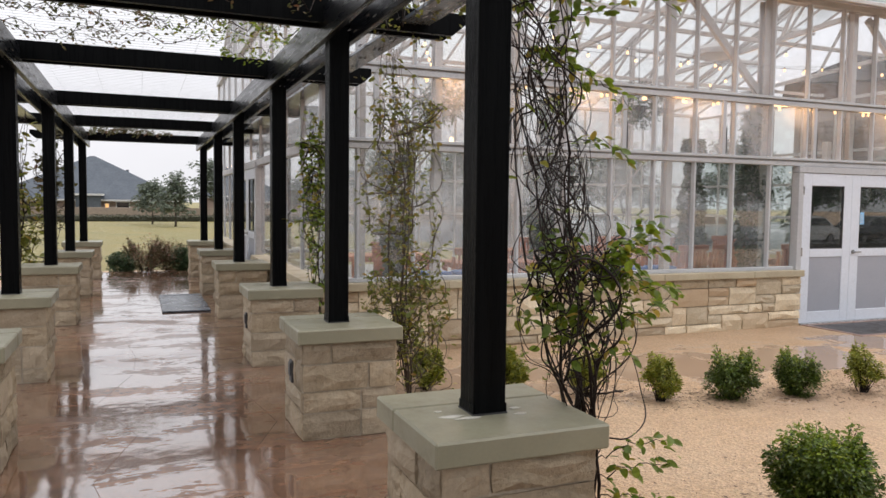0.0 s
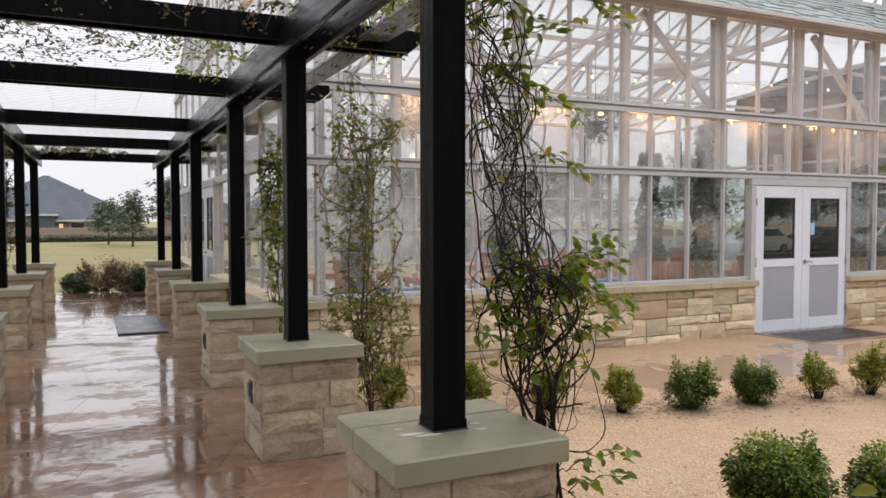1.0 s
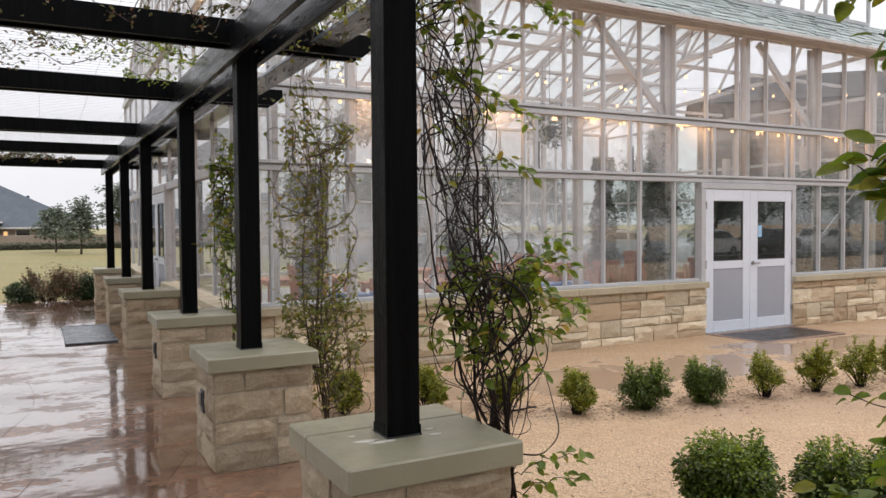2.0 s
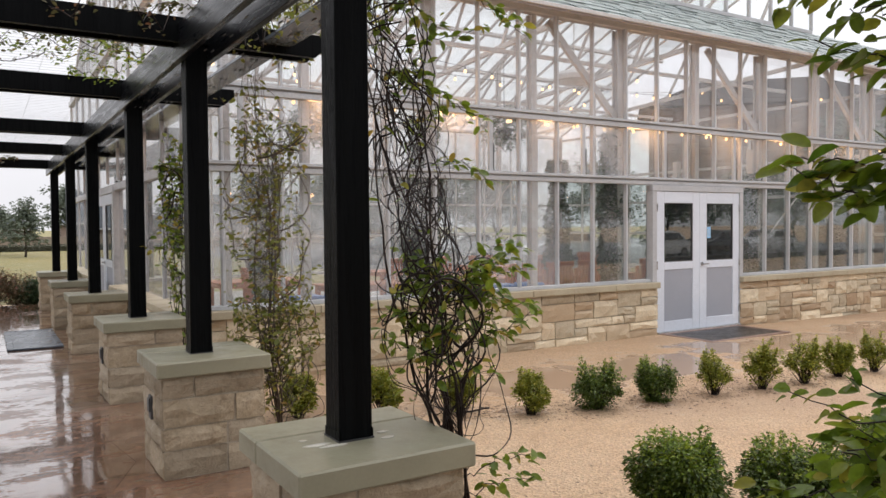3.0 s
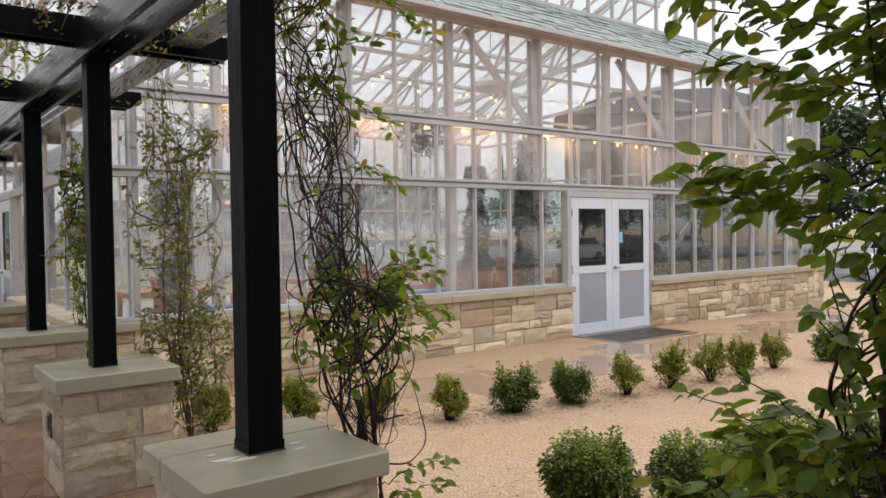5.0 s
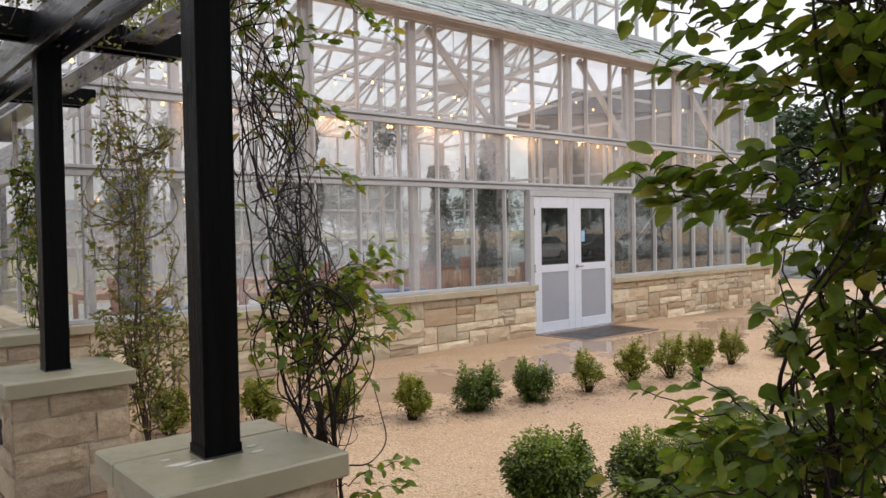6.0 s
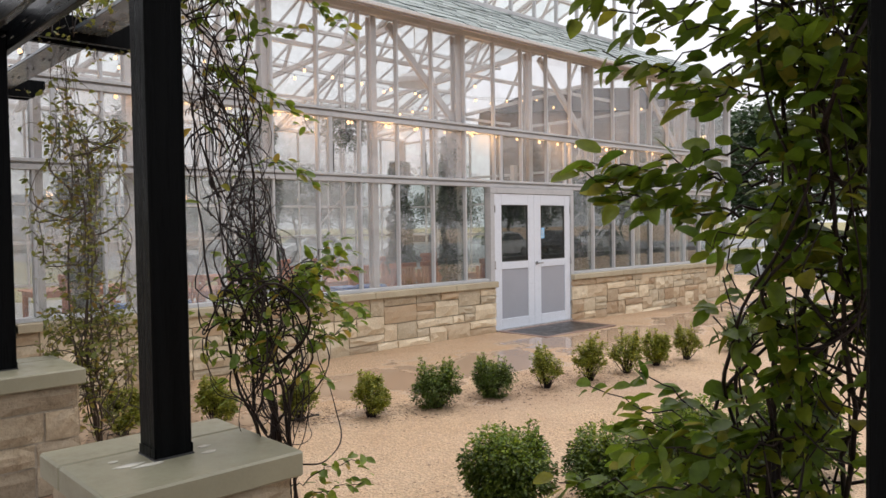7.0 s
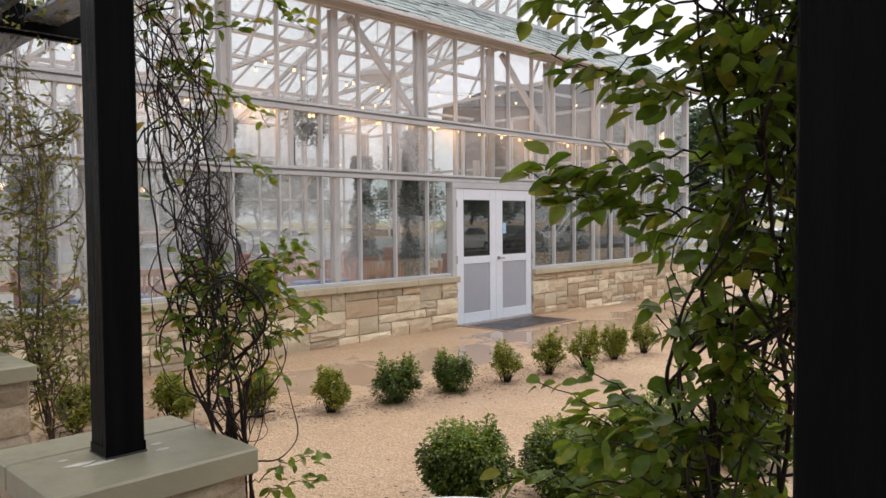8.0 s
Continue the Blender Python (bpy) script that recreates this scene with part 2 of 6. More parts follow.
M_BLACK = surface("black_painted_timber", (0.0022, 0.0026, 0.003), (0.004, 0.0045, 0.005), None, 2, 55, (0.2, 0.4), 0.6, 0.003, stretch=(6, 6, 0.3), spec=0.045)
M_BEAM = surface("wet_black_beam", (0.004, 0.005, 0.006), (0.007, 0.008, 0.010), None, 2, 40, (0.2, 0.4), 0.3, 0.003, stretch=(5, 0.35, 5), spec=0.16, wet=0.16)
M_STONE = surface("buff_limestone", (0.62, 0.525, 0.375), (0.52, 0.425, 0.29), (0.34, 0.25, 0.155), 2.5, 45, (0.55, 0.85), 0.7, 0.008, vary=0.32, piece_hue=(0.37, 0.245, 0.14))
M_PSTONE = surface("pale_limestone", (0.39, 0.31, 0.21), (0.30, 0.235, 0.152), (0.18, 0.13, 0.08), 4, 34, (0.45, 0.8), 1.0, 0.016, vary=0.24, piece_hue=(0.44, 0.36, 0.26))
M_MORTAR = surface("mortar", (0.42, 0.365, 0.285), (0.34, 0.29, 0.225), None, 4, 80, (0.8, 0.95), 0.4, 0.004)
M_CAP = surface("sawn_limestone", (0.27, 0.255, 0.178), (0.225, 0.213, 0.148), (0.19, 0.17, 0.115), 1.6, 70, (0.3, 0.5), 0.1, 0.002, vary=0.05, grain_by=0.05)
M_CAPB = surface("buff_sill_limestone", (0.44, 0.385, 0.27), (0.37, 0.31, 0.21), (0.28, 0.21, 0.13), 1.6, 60, (0.4, 0.65), 0.15, 0.002, vary=0.06, grain_by=0.08)
M_STAIN = surface("lime_bloom", (0.60, 0.575, 0.51), (0.48, 0.46, 0.40), None, 9, 80, (0.4, 0.6), 0.1, 0.001)
M_SLAB = wet_slab()
M_GROUND = ground_cover()
M_JOINT = surface("wet_joint", (0.15, 0.075, 0.04), (0.11, 0.055, 0.03), None, 3, 60, (0.08, 0.2), 0.3, 0.003)
M_ALU = surface("white_aluminium", (0.50, 0.51, 0.525), (0.44, 0.45, 0.465), (0.38, 0.38, 0.38), 1.2, 60, (0.3, 0.5), 0.05, 0.001)
M_RAIL = surface("grey_aluminium", (0.50, 0.50, 0.51), (0.44, 0.445, 0.455), (0.33, 0.33, 0.33), 1.2, 60, (0.28, 0.5), 0.05, 0.001)
M_FASCIA = surface("weathered_fascia", (0.36, 0.33, 0.325), (0.30, 0.27, 0.265), (0.42, 0.40, 0.39), 1.2, 40, (0.3, 0.5), 0.1, 0.001)
M_STEEL = surface("painted_steel", (0.60, 0.575, 0.56), (0.52, 0.495, 0.48), (0.40, 0.345, 0.30), 1.4, 50, (0.4, 0.6), 0.1, 0.002)
M_DOOR = surface("white_door_paint", (0.70, 0.735, 0.80), (0.66, 0.70, 0.765), None, 0.8, 90, (0.3, 0.42), 0.04, 0.001)
M_PANEL = surface("grey_door_panel", (0.36, 0.37, 0.41), (0.33, 0.345, 0.385), None, 1.0, 260, (0.4, 0.6), 0.25, 0.001)
M_CHROME = surface("brushed_steel", (0.42, 0.42, 0.42), (0.34, 0.34, 0.34), None, 4, 120, (0.2, 0.35), 0.05, 0.001, metal=1.0)
M_DARKMETAL = surface("dark_metal", (0.05, 0.05, 0.052), (0.035, 0.035, 0.037), None, 4, 90, (0.3, 0.5), 0.1, 0.001)
M_MAT = surface("black_rubber", (0.05, 0.045, 0.044), (0.035, 0.032, 0.032), (0.09, 0.075, 0.065), 2.0, 160, (0.3, 0.5), 0.6, 0.004, spec=0.3)
# Walk mat: the blue of reflected sky is put into its base colour.
M_WETMAT = surface("wet_slate_blue_mat", (0.075, 0.09, 0.11), (0.055, 0.068, 0.085), None, 2.0, 90, (0.2, 0.4), 0.3, 0.002)
M_MATRIM = surface("brown_rubber", (0.27, 0.165, 0.125), (0.21, 0.13, 0.10), None, 3, 90, (0.25, 0.45), 0.2, 0.002)
M_SHINGLE = surface("weathered_roof_shingle", (0.30, 0.345, 0.335), (0.235, 0.275, 0.27), (0.40, 0.44, 0.43), 1.2, 30, (0.25, 0.55), 0.4, 0.004, vary=0.2)
M_BARK = surface("vine_bark", (0.026, 0.016, 0.013), (0.015, 0.010, 0.009), (0.055, 0.037, 0.027), 8, 90, (0.35, 0.65), 0.5, 0.003, spec=0.2)
M_BARK_BROWN = surface("brown_vine_bark", (0.085, 0.06, 0.043), (0.055, 0.04, 0.03), (0.13, 0.095, 0.07), 8, 90, (0.45, 0.7), 0.5, 0.003)
M_BARK_PALE = surface("tree_bark", (0.10, 0.08, 0.06), (0.07, 0.055, 0.042), None, 5, 50, (0.7, 0.9), 0.6, 0.01)
M_LEAF = leafy("jasmine_leaf", (0.095, 0.165, 0.018), (0.23, 0.30, 0.03), (0.42, 0.29, 0.05), 0.36, 0.5)
M_LEAF_DARK = leafy("shaded_vine_leaf", (0.075, 0.135, 0.013), (0.16, 0.225, 0.018), (0.24, 0.22, 0.025), 0.36, 0.58)
M_LEAF_OLIVE = leafy("olive_vine_leaf", (0.125, 0.155, 0.028), (0.25, 0.25, 0.046), (0.34, 0.22, 0.06), 0.4, 0.5)
M_LEAF_RUST = leafy("autumn_vine_leaf", (0.06, 0.075, 0.022), (0.12, 0.10, 0.04), (0.16, 0.07, 0.035), 0.5)
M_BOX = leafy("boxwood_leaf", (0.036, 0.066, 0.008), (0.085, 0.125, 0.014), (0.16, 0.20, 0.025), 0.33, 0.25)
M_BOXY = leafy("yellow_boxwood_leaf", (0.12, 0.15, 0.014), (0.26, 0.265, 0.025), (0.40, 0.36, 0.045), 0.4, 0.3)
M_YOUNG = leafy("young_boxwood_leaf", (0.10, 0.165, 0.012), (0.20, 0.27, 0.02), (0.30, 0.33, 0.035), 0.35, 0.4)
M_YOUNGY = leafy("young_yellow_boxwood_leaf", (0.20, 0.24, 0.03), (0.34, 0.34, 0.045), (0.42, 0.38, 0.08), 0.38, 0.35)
M_ROSE = leafy("winter_rose_leaf", (0.11, 0.10, 0.05), (0.19, 0.135, 0.07), (0.34, 0.13, 0.10), 0.5)
M_PINE = leafy("tree_leaf", (0.12, 0.15, 0.11), (0.15, 0.18, 0.13), (0.18, 0.20, 0.15), 0.6, 0.2)
M_IVY = leafy("ivy_leaf", (0.026, 0.058, 0.020), (0.048, 0.088, 0.030), (0.085, 0.125, 0.045), 0.4, 0.2)
M_GLASS = pane_glass("clear_glazing", 0.085, (0.93, 0.935, 0.94))
# Lower panes: a darker tint stands in for the dark reflections on them.
M_GLASS_LOW = pane_glass("lower_glazing", 0.055, (0.78, 0.815, 0.80), 0.12)
M_GLASS_MIST = pane_glass("heavily_misted_glazing", 0.27, (0.92, 0.92, 0.92))
M_GLASS_FOG = pane_glass("misted_glazing", 0.17, (0.90, 0.91, 0.905))
M_GLASS_DOOR = pane_glass("door_glass", 0.03, (0.42, 0.46, 0.42), 0.15)
M_GLASS_ROOF = pane_glass("roof_glazing", 0.01)
M_WOOD = surface("oiled_eucalyptus", (0.50, 0.175, 0.075), (0.40, 0.135, 0.06), None, 3, 50, (0.35, 0.55), 0.2, 0.002, stretch=(1, 6, 6))
M_BLUE = surface("blue_plastic", (0.09, 0.22, 0.55), (0.075, 0.19, 0.48), None, 2, 60, (0.3, 0.4), 0.05, 0.001)
M_SCREED = surface("brushed_concrete", (0.46, 0.44, 0.41), (0.40, 0.38, 0.355), None, 1, 60, (0.5, 0.7), 0.2, 0.002)
M_BULB = glowing("warm_bulb", (1.0, 0.60, 0.27), 3.0)
M_BULB_FAR = glowing("porch_bulb", (1.0, 0.55, 0.2), 0.8)
M_CABLE = surface("black_cable", (0.02, 0.02, 0.02), (0.03, 0.03, 0.03), None, 3, 50, (0.4, 0.6), 0.1, 0.001)
M_BOARD = surface("wet_grey_board", (0.11, 0.13, 0.15), (0.08, 0.095, 0.11), (0.07, 0.08, 0.09), 2.0, 50, (0.12, 0.25), 0.15, 0.002, stretch=(1, 0.3, 4))
M_WIRE = surface("galvanised_wire", (0.55, 0.56, 0.57), (0.48, 0.49, 0.5), None, 5, 60, (0.3, 0.5), 0.1, 0.001, metal=0.4)
M_ROOF = surface("slate_grey_roof", (0.085, 0.10, 0.12), (0.072, 0.086, 0.105), None, 0.4, 4, (0.7, 0.9), 0.3, 0.01)
M_BRICK = surface("far_brick", (0.30, 0.225, 0.19), (0.25, 0.19, 0.165), (0.34, 0.28, 0.24), 0.6, 6, (0.8, 0.95), 0.3, 0.01)
M_EARTHWALL = surface("tan_boundary_wall", (0.30, 0.245, 0.20), (0.26, 0.21, 0.17), None, 0.5, 5, (0.8, 0.95), 0.2, 0.01)
M_HEDGE = leafy("dull_hedge_leaf", (0.075, 0.08, 0.05), (0.095, 0.095, 0.058), (0.115, 0.11, 0.07), 0.6, 0.2)
M_LODGE = surface("dark_lodge_shingle", (0.045, 0.036, 0.032), (0.032, 0.027, 0.025), None, 0.8, 9, (0.8, 0.95), 0.4, 0.02, spec=0.1)
M_ROCK = surface("rubble_stone", (0.19, 0.135, 0.10), (0.14, 0.10, 0.075), (0.25, 0.19, 0.14), 1.2, 12, (0.7, 0.9), 0.7, 0.03, vary=0.15, piece_hue=(0.20, 0.13, 0.10))
M_TRIM = surface("white_trim", (0.6, 0.6, 0.6), (0.55, 0.55, 0.55), None, 1, 20, (0.5, 0.6), 0.05, 0.001)
M_ASPHALT = surface("wet_asphalt", (0.05, 0.05, 0.052), (0.04, 0.04, 0.042), None, 0.7, 80, (0.2, 0.45), 0.4, 0.004)
M_SIGN = surface("pale_blue_paper", (0.30, 0.58, 0.86), (0.27, 0.53, 0.80), None, 6, 60, (0.5, 0.6), 0.02, 0.001)
M_WHITE_CAR = surface("white_car_paint", (0.70, 0.71, 0.72), (0.66, 0.67, 0.68), None, 1, 90, (0.08, 0.15), 0.01, 0.001, wet=0.6)
M_DARK_CAR = surface("dark_car_paint", (0.025, 0.03, 0.04), (0.02, 0.024, 0.032), None, 1, 90, (0.08, 0.15), 0.01, 0.001, wet=0.6)
M_CAR_GLASS = surface("tinted_car_glass", (0.012, 0.014, 0.016), (0.01, 0.012, 0.014), None, 1, 50, (0.03, 0.06), 0.0, 0.001)
M_TYRE = surface("tyre_rubber", (0.02, 0.02, 0.02), (0.015, 0.015, 0.015), None, 8, 90, (0.6, 0.8), 0.2, 0.002)
M_RED = surface("red_lamp_lens", (0.45, 0.01, 0.015), (0.4, 0.008, 0.012), None, 2, 50, (0.1, 0.2), 0.02, 0.001)

# ---------------------------------------------------------------- small builders


def link(name, bm, material, parent=None, label="", smooth=False):
    me = bpy.data.meshes.new(name)
    bm.to_mesh(me)
    bm.free()
    me.materials.append(material)
    if smooth:
        me.shade_smooth()
    ob = new(name, me)
    if parent:
        ob.parent = parent
    if label:
        ob["label"] = label
    return ob


def part(name, bm, material, parent, label="", smooth=False):
    return link(name, bm, material, parent, label, smooth)


def thing(name, x=0.0, y=0.0, z=0.0, label="", category="", group="", kind="", rz=0.0):
    ob = new(name)
    ob.empty_display_size = 0.1
    ob.matrix_world = pose(x, y, z, 0, 0, rz)
    return tagged(ob, label, category, group, kind)


def shared(name, me, parent, m, label=""):
    ob = new(name, me)
    ob.parent = parent
    ob.matrix_basis = m
    if label:
        ob["label"] = label
    return ob


def blk(bm, x0, x1, y0, y1, z0, z1, bevel=0.0, m=None):
    """Adds a box, its edges eased by bevel, to bm."""
    tmp = bmesh.new()
    bmesh.ops.create_cube(tmp, size=1)
    for v in tmp.verts:
        v.co = Vector(((x0 + x1) / 2 + v.co.x * (x1 - x0), (y0 + y1) / 2 + v.co.y * (y1 - y0), (z0 + z1) / 2 + v.co.z * (z1 - z0)))
    if bevel:
        bmesh.ops.bevel(tmp, geom=tmp.edges[:], offset=bevel, segments=1, affect="EDGES")
    return merge(bm, tmp, m)


def merge(bm, tmp, m=None):
    made = [bm.verts.new(m @ v.co if m else v.co) for v in tmp.verts]
    for i, v in enumerate(tmp.verts):
        v.index = i
    for f in tmp.faces:
        bm.faces.new([made[v.index] for v in f.verts])
    tmp.free()
    return bm


def box(x0, x1, y0, y1, z0, z1, bevel=0.0):
    return blk(bmesh.new(), x0, x1, y0, y1, z0, z1, bevel)


def bar(bm, a, b, w, h, bevel=0.0):
    """A square bar from a to b."""
    a, b = Vector(a), Vector(b)
    d = b - a
    q = d.to_track_quat("X", "Z").to_matrix().to_4x4()
    return blk(bm, 0, d.length, -w / 2, w / 2, -h / 2, h / 2, bevel, Matrix.Translation(a) @ q)


def tube(bm, pts, r0, r1, sides=5):
    rings = []
    n = len(pts)
    for i, p in enumerate(pts):
        d = (pts[min(i + 1, n - 1)] - pts[max(i - 1, 0)])
        if d.length < 1e-6:
            d = Vector((0, 0, 1))
        q = d.to_track_quat("Z", "Y")
        r = r0 + (r1 - r0) * i / max(1, n - 1)
        rings.append([bm.verts.new(p + q @ Vector((r * math.cos(a), r * math.sin(a), 0))) for a in (2 * math.pi * k / sides for k in range(sides))])
    for a, b in zip(rings, rings[1:]):
        for k in range(sides):
            bm.faces.new((a[k], a[(k + 1) % sides], b[(k + 1) % sides], b[k]))
    bm.faces.new(rings[0][::-1])
    bm.faces.new(rings[-1])
    return bm


def lathe(bm, profile, sides=16, m=None):
    tmp = bmesh.new()
    rings = [[tmp.verts.new((r * math.cos(2 * math.pi * k / sides), r * math.sin(2 * math.pi * k / sides), z)) for k in range(sides)] for r, z in profile]
    for a, b in zip(rings, rings[1:]):
        for k in range(sides):
            tmp.faces.new((a[k], a[(k + 1) % sides], b[(k + 1) % sides], b[k]))
    tmp.faces.new(rings[0][::-1])
    tmp.faces.new(rings[-1])
    return merge(bm, tmp, m)


RNG = random.Random(7)


def ground_z(x, y):
    """The yard falls away gently towards the glasshouse."""
    if y > 20:
        return -0.30
    k = min(1.0, max(0.0, (x - 1.7) / 0.8))
    return -0.035 - 0.0085 * min(max(y, 0.0), 9.0) * k - 0.012 * max(0.0, min(x, 30.0) - 9.0) - 0.02 * max(0.0, y - 12.5) * (1 if y > 12.5 else 0)


# ---------------------------------------------------------------- ground
def build_ground():
    xs = [-900, -200, -60, -20, -8, -4, -2, 0, 1.2, 1.7, 2.1, 2.5, 4, 6, 9, 12, 16, 20, 30, 60, 200, 900]
    ys = [-400, -100, -40, -20, -10, -4, 0, 3, 6, 9, 12.5, 15, 18, 20, 21, 30, 50, 80, 150, 400, 1500]
    bm = bmesh.new()
    grid = [[bm.verts.new((x, y, ground_z(x, y))) for x in xs] for y in ys]
    for r0, r1 in zip(grid, grid[1:]):
        for i in range(len(xs) - 1):
            bm.faces.new((r0[i], r0[i + 1], r1[i + 1], r1[i]))
    g = link("ground", bm, M_GROUND, smooth=True)
    tagged(g, "wet tan crushed granite yard running into winter lawn", "ground", kind="structure")


build_ground()

# ---------------------------------------------------------------- pergola numbers
CAP_X, CAP_W, CAP_L, CAP_Z, CAP_T = 0.93, 0.71, 0.69, 0.732, 0.095
ROWS_Y = [-0.118, 2.315, 4.70, 7.04, 10.18, 13.02, 16.15]
POST_X, POST_OFF, POST_W, POST_TOP = 1.195, 0.268, 0.138, 2.64
MID_X = 0.115


def unit_stone(seed):
    """A split-faced block, one unit each way, face towards -y."""
    r = random.Random(seed)
    nx, nz = 5, 4
    bm = bmesh.new()
    front = []
    for k in range(nz):
        row = []
        for i in range(nx):
            x, z = i / (nx - 1) - 0.5, k / (nz - 1) - 0.5
            edge = i in (0, nx - 1) or k in (0, nz - 1)
            y = -0.66 + r.uniform(-0.2, 0.16) if edge else -1.0 + r.uniform(-0.35, 0.28)
            if edge:
                x, z = x * 0.985 + r.uniform(-0.012, 0.008), z * 0.97 + r.uniform(-0.022, 0.02)
            row.append(bm.verts.new((x, y, z)))
        front.append(row)
    for k in range(nz - 1):
        for i in range(nx - 1):
            bm.faces.new((front[k][i], front[k][i + 1], front[k + 1][i + 1], front[k + 1][i]))
    rim = front[0] + [front[k][-1] for k in range(1, nz)] + front[-1][-2::-1] + [front[k][0] for k in range(nz - 2, 0, -1)]
    back = [bm.verts.new((v.co.x, 0.3, v.co.z)) for v in rim]
    n = len(rim)
    for i in range(n):
        bm.faces.new((rim[(i + 1) % n], rim[i], back[i], back[(i + 1) % n]))
    me = bpy.data.meshes.new("split_stone")
    bm.to_mesh(me)
    bm.free()
    return me


STONES = [unit_stone(s) for s in range(10)]
WALL_STONES, PED_STONES = [], []
for src, bag, mt in ((STONES, WALL_STONES, M_STONE), (STONES, PED_STONES, M_PSTONE)):
    for me in src:
        c = me.copy()
        c.materials.append(mt)
        bag.append(c)


def ashlar(length, height, cell, rng, biggest=(5, 3)):
    """Random ashlar: rectangles that fill a face, as (u, v, width, height)."""
    nu, nv = max(1, round(length / cell)), max(1, round(height / cell))
    cu, cv = length / nu, height / nv
    used = [[False] * nu for _ in range(nv)]
    out = []
    for v in range(nv):
        for u in range(nu):
            if used[v][u]:
                continue
            h = rng.choice([1, 1, 2, 2, 2, 3][: 2 + 2 * (biggest[1] - 1)])
            h = min(h, nv - v, biggest[1])
            w = 0
            want = rng.randint(2, biggest[0]) if h > 1 else rng.randint(2, biggest[0] + 1)
            while w < want and u + w < nu and not used[v][u + w]:
                w += 1
            if u + w < nu and nu - (u + w) == 1 and not used[v][u + w]:
                w += 1
            for b in range(h):
                if any(used[v + b][u + a] for a in range(w)):
                    h = b
                    break
            for b in range(h):
                for a in range(w):
                    used[v + b][u + a] = True
            out.append((u * cu, v * cv, w * cu, h * cv))
    return out


def face_stones(parent, bag, origin, angle, rects, depth, joint, rng):
    """Lays the rectangles on an upright face. origin: its lower left corner; angle: the turn of its run about z."""
    turn = Matrix.Translation(origin) @ pose(0, 0, 0, 0, 0, angle)
    for u, v, w, h in rects:
        d = depth * rng.uniform(0.75, 1.2)
        m = turn @ Matrix.Translation((u + w / 2, 0.0, v + h / 2)) @ Matrix.Diagonal((w - joint, d, h - joint, 1))
        shared("stone", rng.choice(bag), parent, m)


def pedestal(x, y, seed, label):
    """A stone pier with a two-piece sawn cap. x, y: the cap's lower corner."""
    r = random.Random(seed)
    t = thing("pergola_pedestal", x + CAP_W / 2, y + CAP_L / 2, 0, label, "pedestal", "pergola pedestals")
    w, l, i = CAP_W / 2, CAP_L / 2, 0.036
    zt = CAP_Z - CAP_T
    part("core", box(-w + i + 0.009, w - i - 0.009, -l + i + 0.009, l - i - 0.009, -0.06, zt - 0.004), M_MORTAR, t)
    cut = r.uniform(0.28, 0.42)
    y0 = l - CAP_L * cut
    for a, b in ((-l, y0 - 0.003), (y0 + 0.003, l)):
        part("cap_slab", box(-w, w, a, b, zt, CAP_Z, 0.008), M_CAP, t, "smooth grey-green sawn limestone slab")
    bw, bl = CAP_W - 2 * i, CAP_L - 2 * i
    for k, (o, ang, run) in enumerate((((-w + i, -l + i + 0.022, 0), 0, bw), ((w - i - 0.022, -l + i, 0), 90, bl), ((w - i, l - i - 0.022, 0), 180, bw), ((-w + i + 0.022, l - i, 0), 270, bl))):
        rects, z = [], 0.0
        courses = r.choice([(0.15, 0.17, 0.19, 0.127), (0.18, 0.14, 0.18, 0.137), (0.12, 0.19, 0.17, 0.157)])
        for h in courses:
            u = 0.0
            cuts = r.choice([(1.0,), (0.35, 0.65), (0.7, 0.3), (0.62, 0.38), (0.3, 0.7)])
            for c in cuts:
                rects.append((u, z, c * run, h))
                u += c * run
            z += h
        face_stones(t, PED_STONES, o, ang, rects, 0.034, 0.009, r)
    return t


def post(x, y, label):
    t = thing("pergola_post", x + POST_W / 2, y + POST_W / 2, CAP_Z, label, "post", "pergola posts")
    w = POST_W / 2
    part("shaft", box(-w, w, -w, w, 0.0, POST_TOP - CAP_Z + 0.22, 0.006), M_BLACK, t)
    part("base_plate", box(-w - 0.005, w + 0.005, -w - 0.005, w + 0.005, 0.0, 0.006), M_DARKMETAL, t)
    for sx in (-1, 1):
        part("skirt", box(sx * (w + 0.0015) - 0.0012, sx * (w + 0.0015) + 0.0012, -w, w, 0.006, 0.04), M_BLACK, t)
    return t


for side in (1, -1):
    for i, y in enumerate(ROWS_Y):
        x = CAP_X if side > 0 else 2 * MID_X - CAP_X - CAP_W
        px = POST_X if side > 0 else 2 * MID_X - POST_X - POST_W
        pedestal(x, y, 31 * i + (5 if side > 0 else 77), "pale split limestone pedestal with a sawn stone cap")
        post(px, y + POST_OFF, "square black painted timber post standing on a stone pedestal")


def outlet(x, y, z):
    t = thing("outlet_cover", x, y, z, "dark bronze weatherproof outlet cover on the pedestal", "outlet", "pedestal outlets")
    part("plate", box(-0.004, 0.012, -0.042, 0.042, -0.075, 0.075, 0.003), M_DARKMETAL, t)
    part("flap", box(-0.014, -0.004, -0.034, 0.034, -0.03, 0.06, 0.004), M_DARKMETAL, t)


for y in ROWS_Y[2:4]:
    outlet(CAP_X + 0.022, y + CAP_L * 0.52, 0.40)


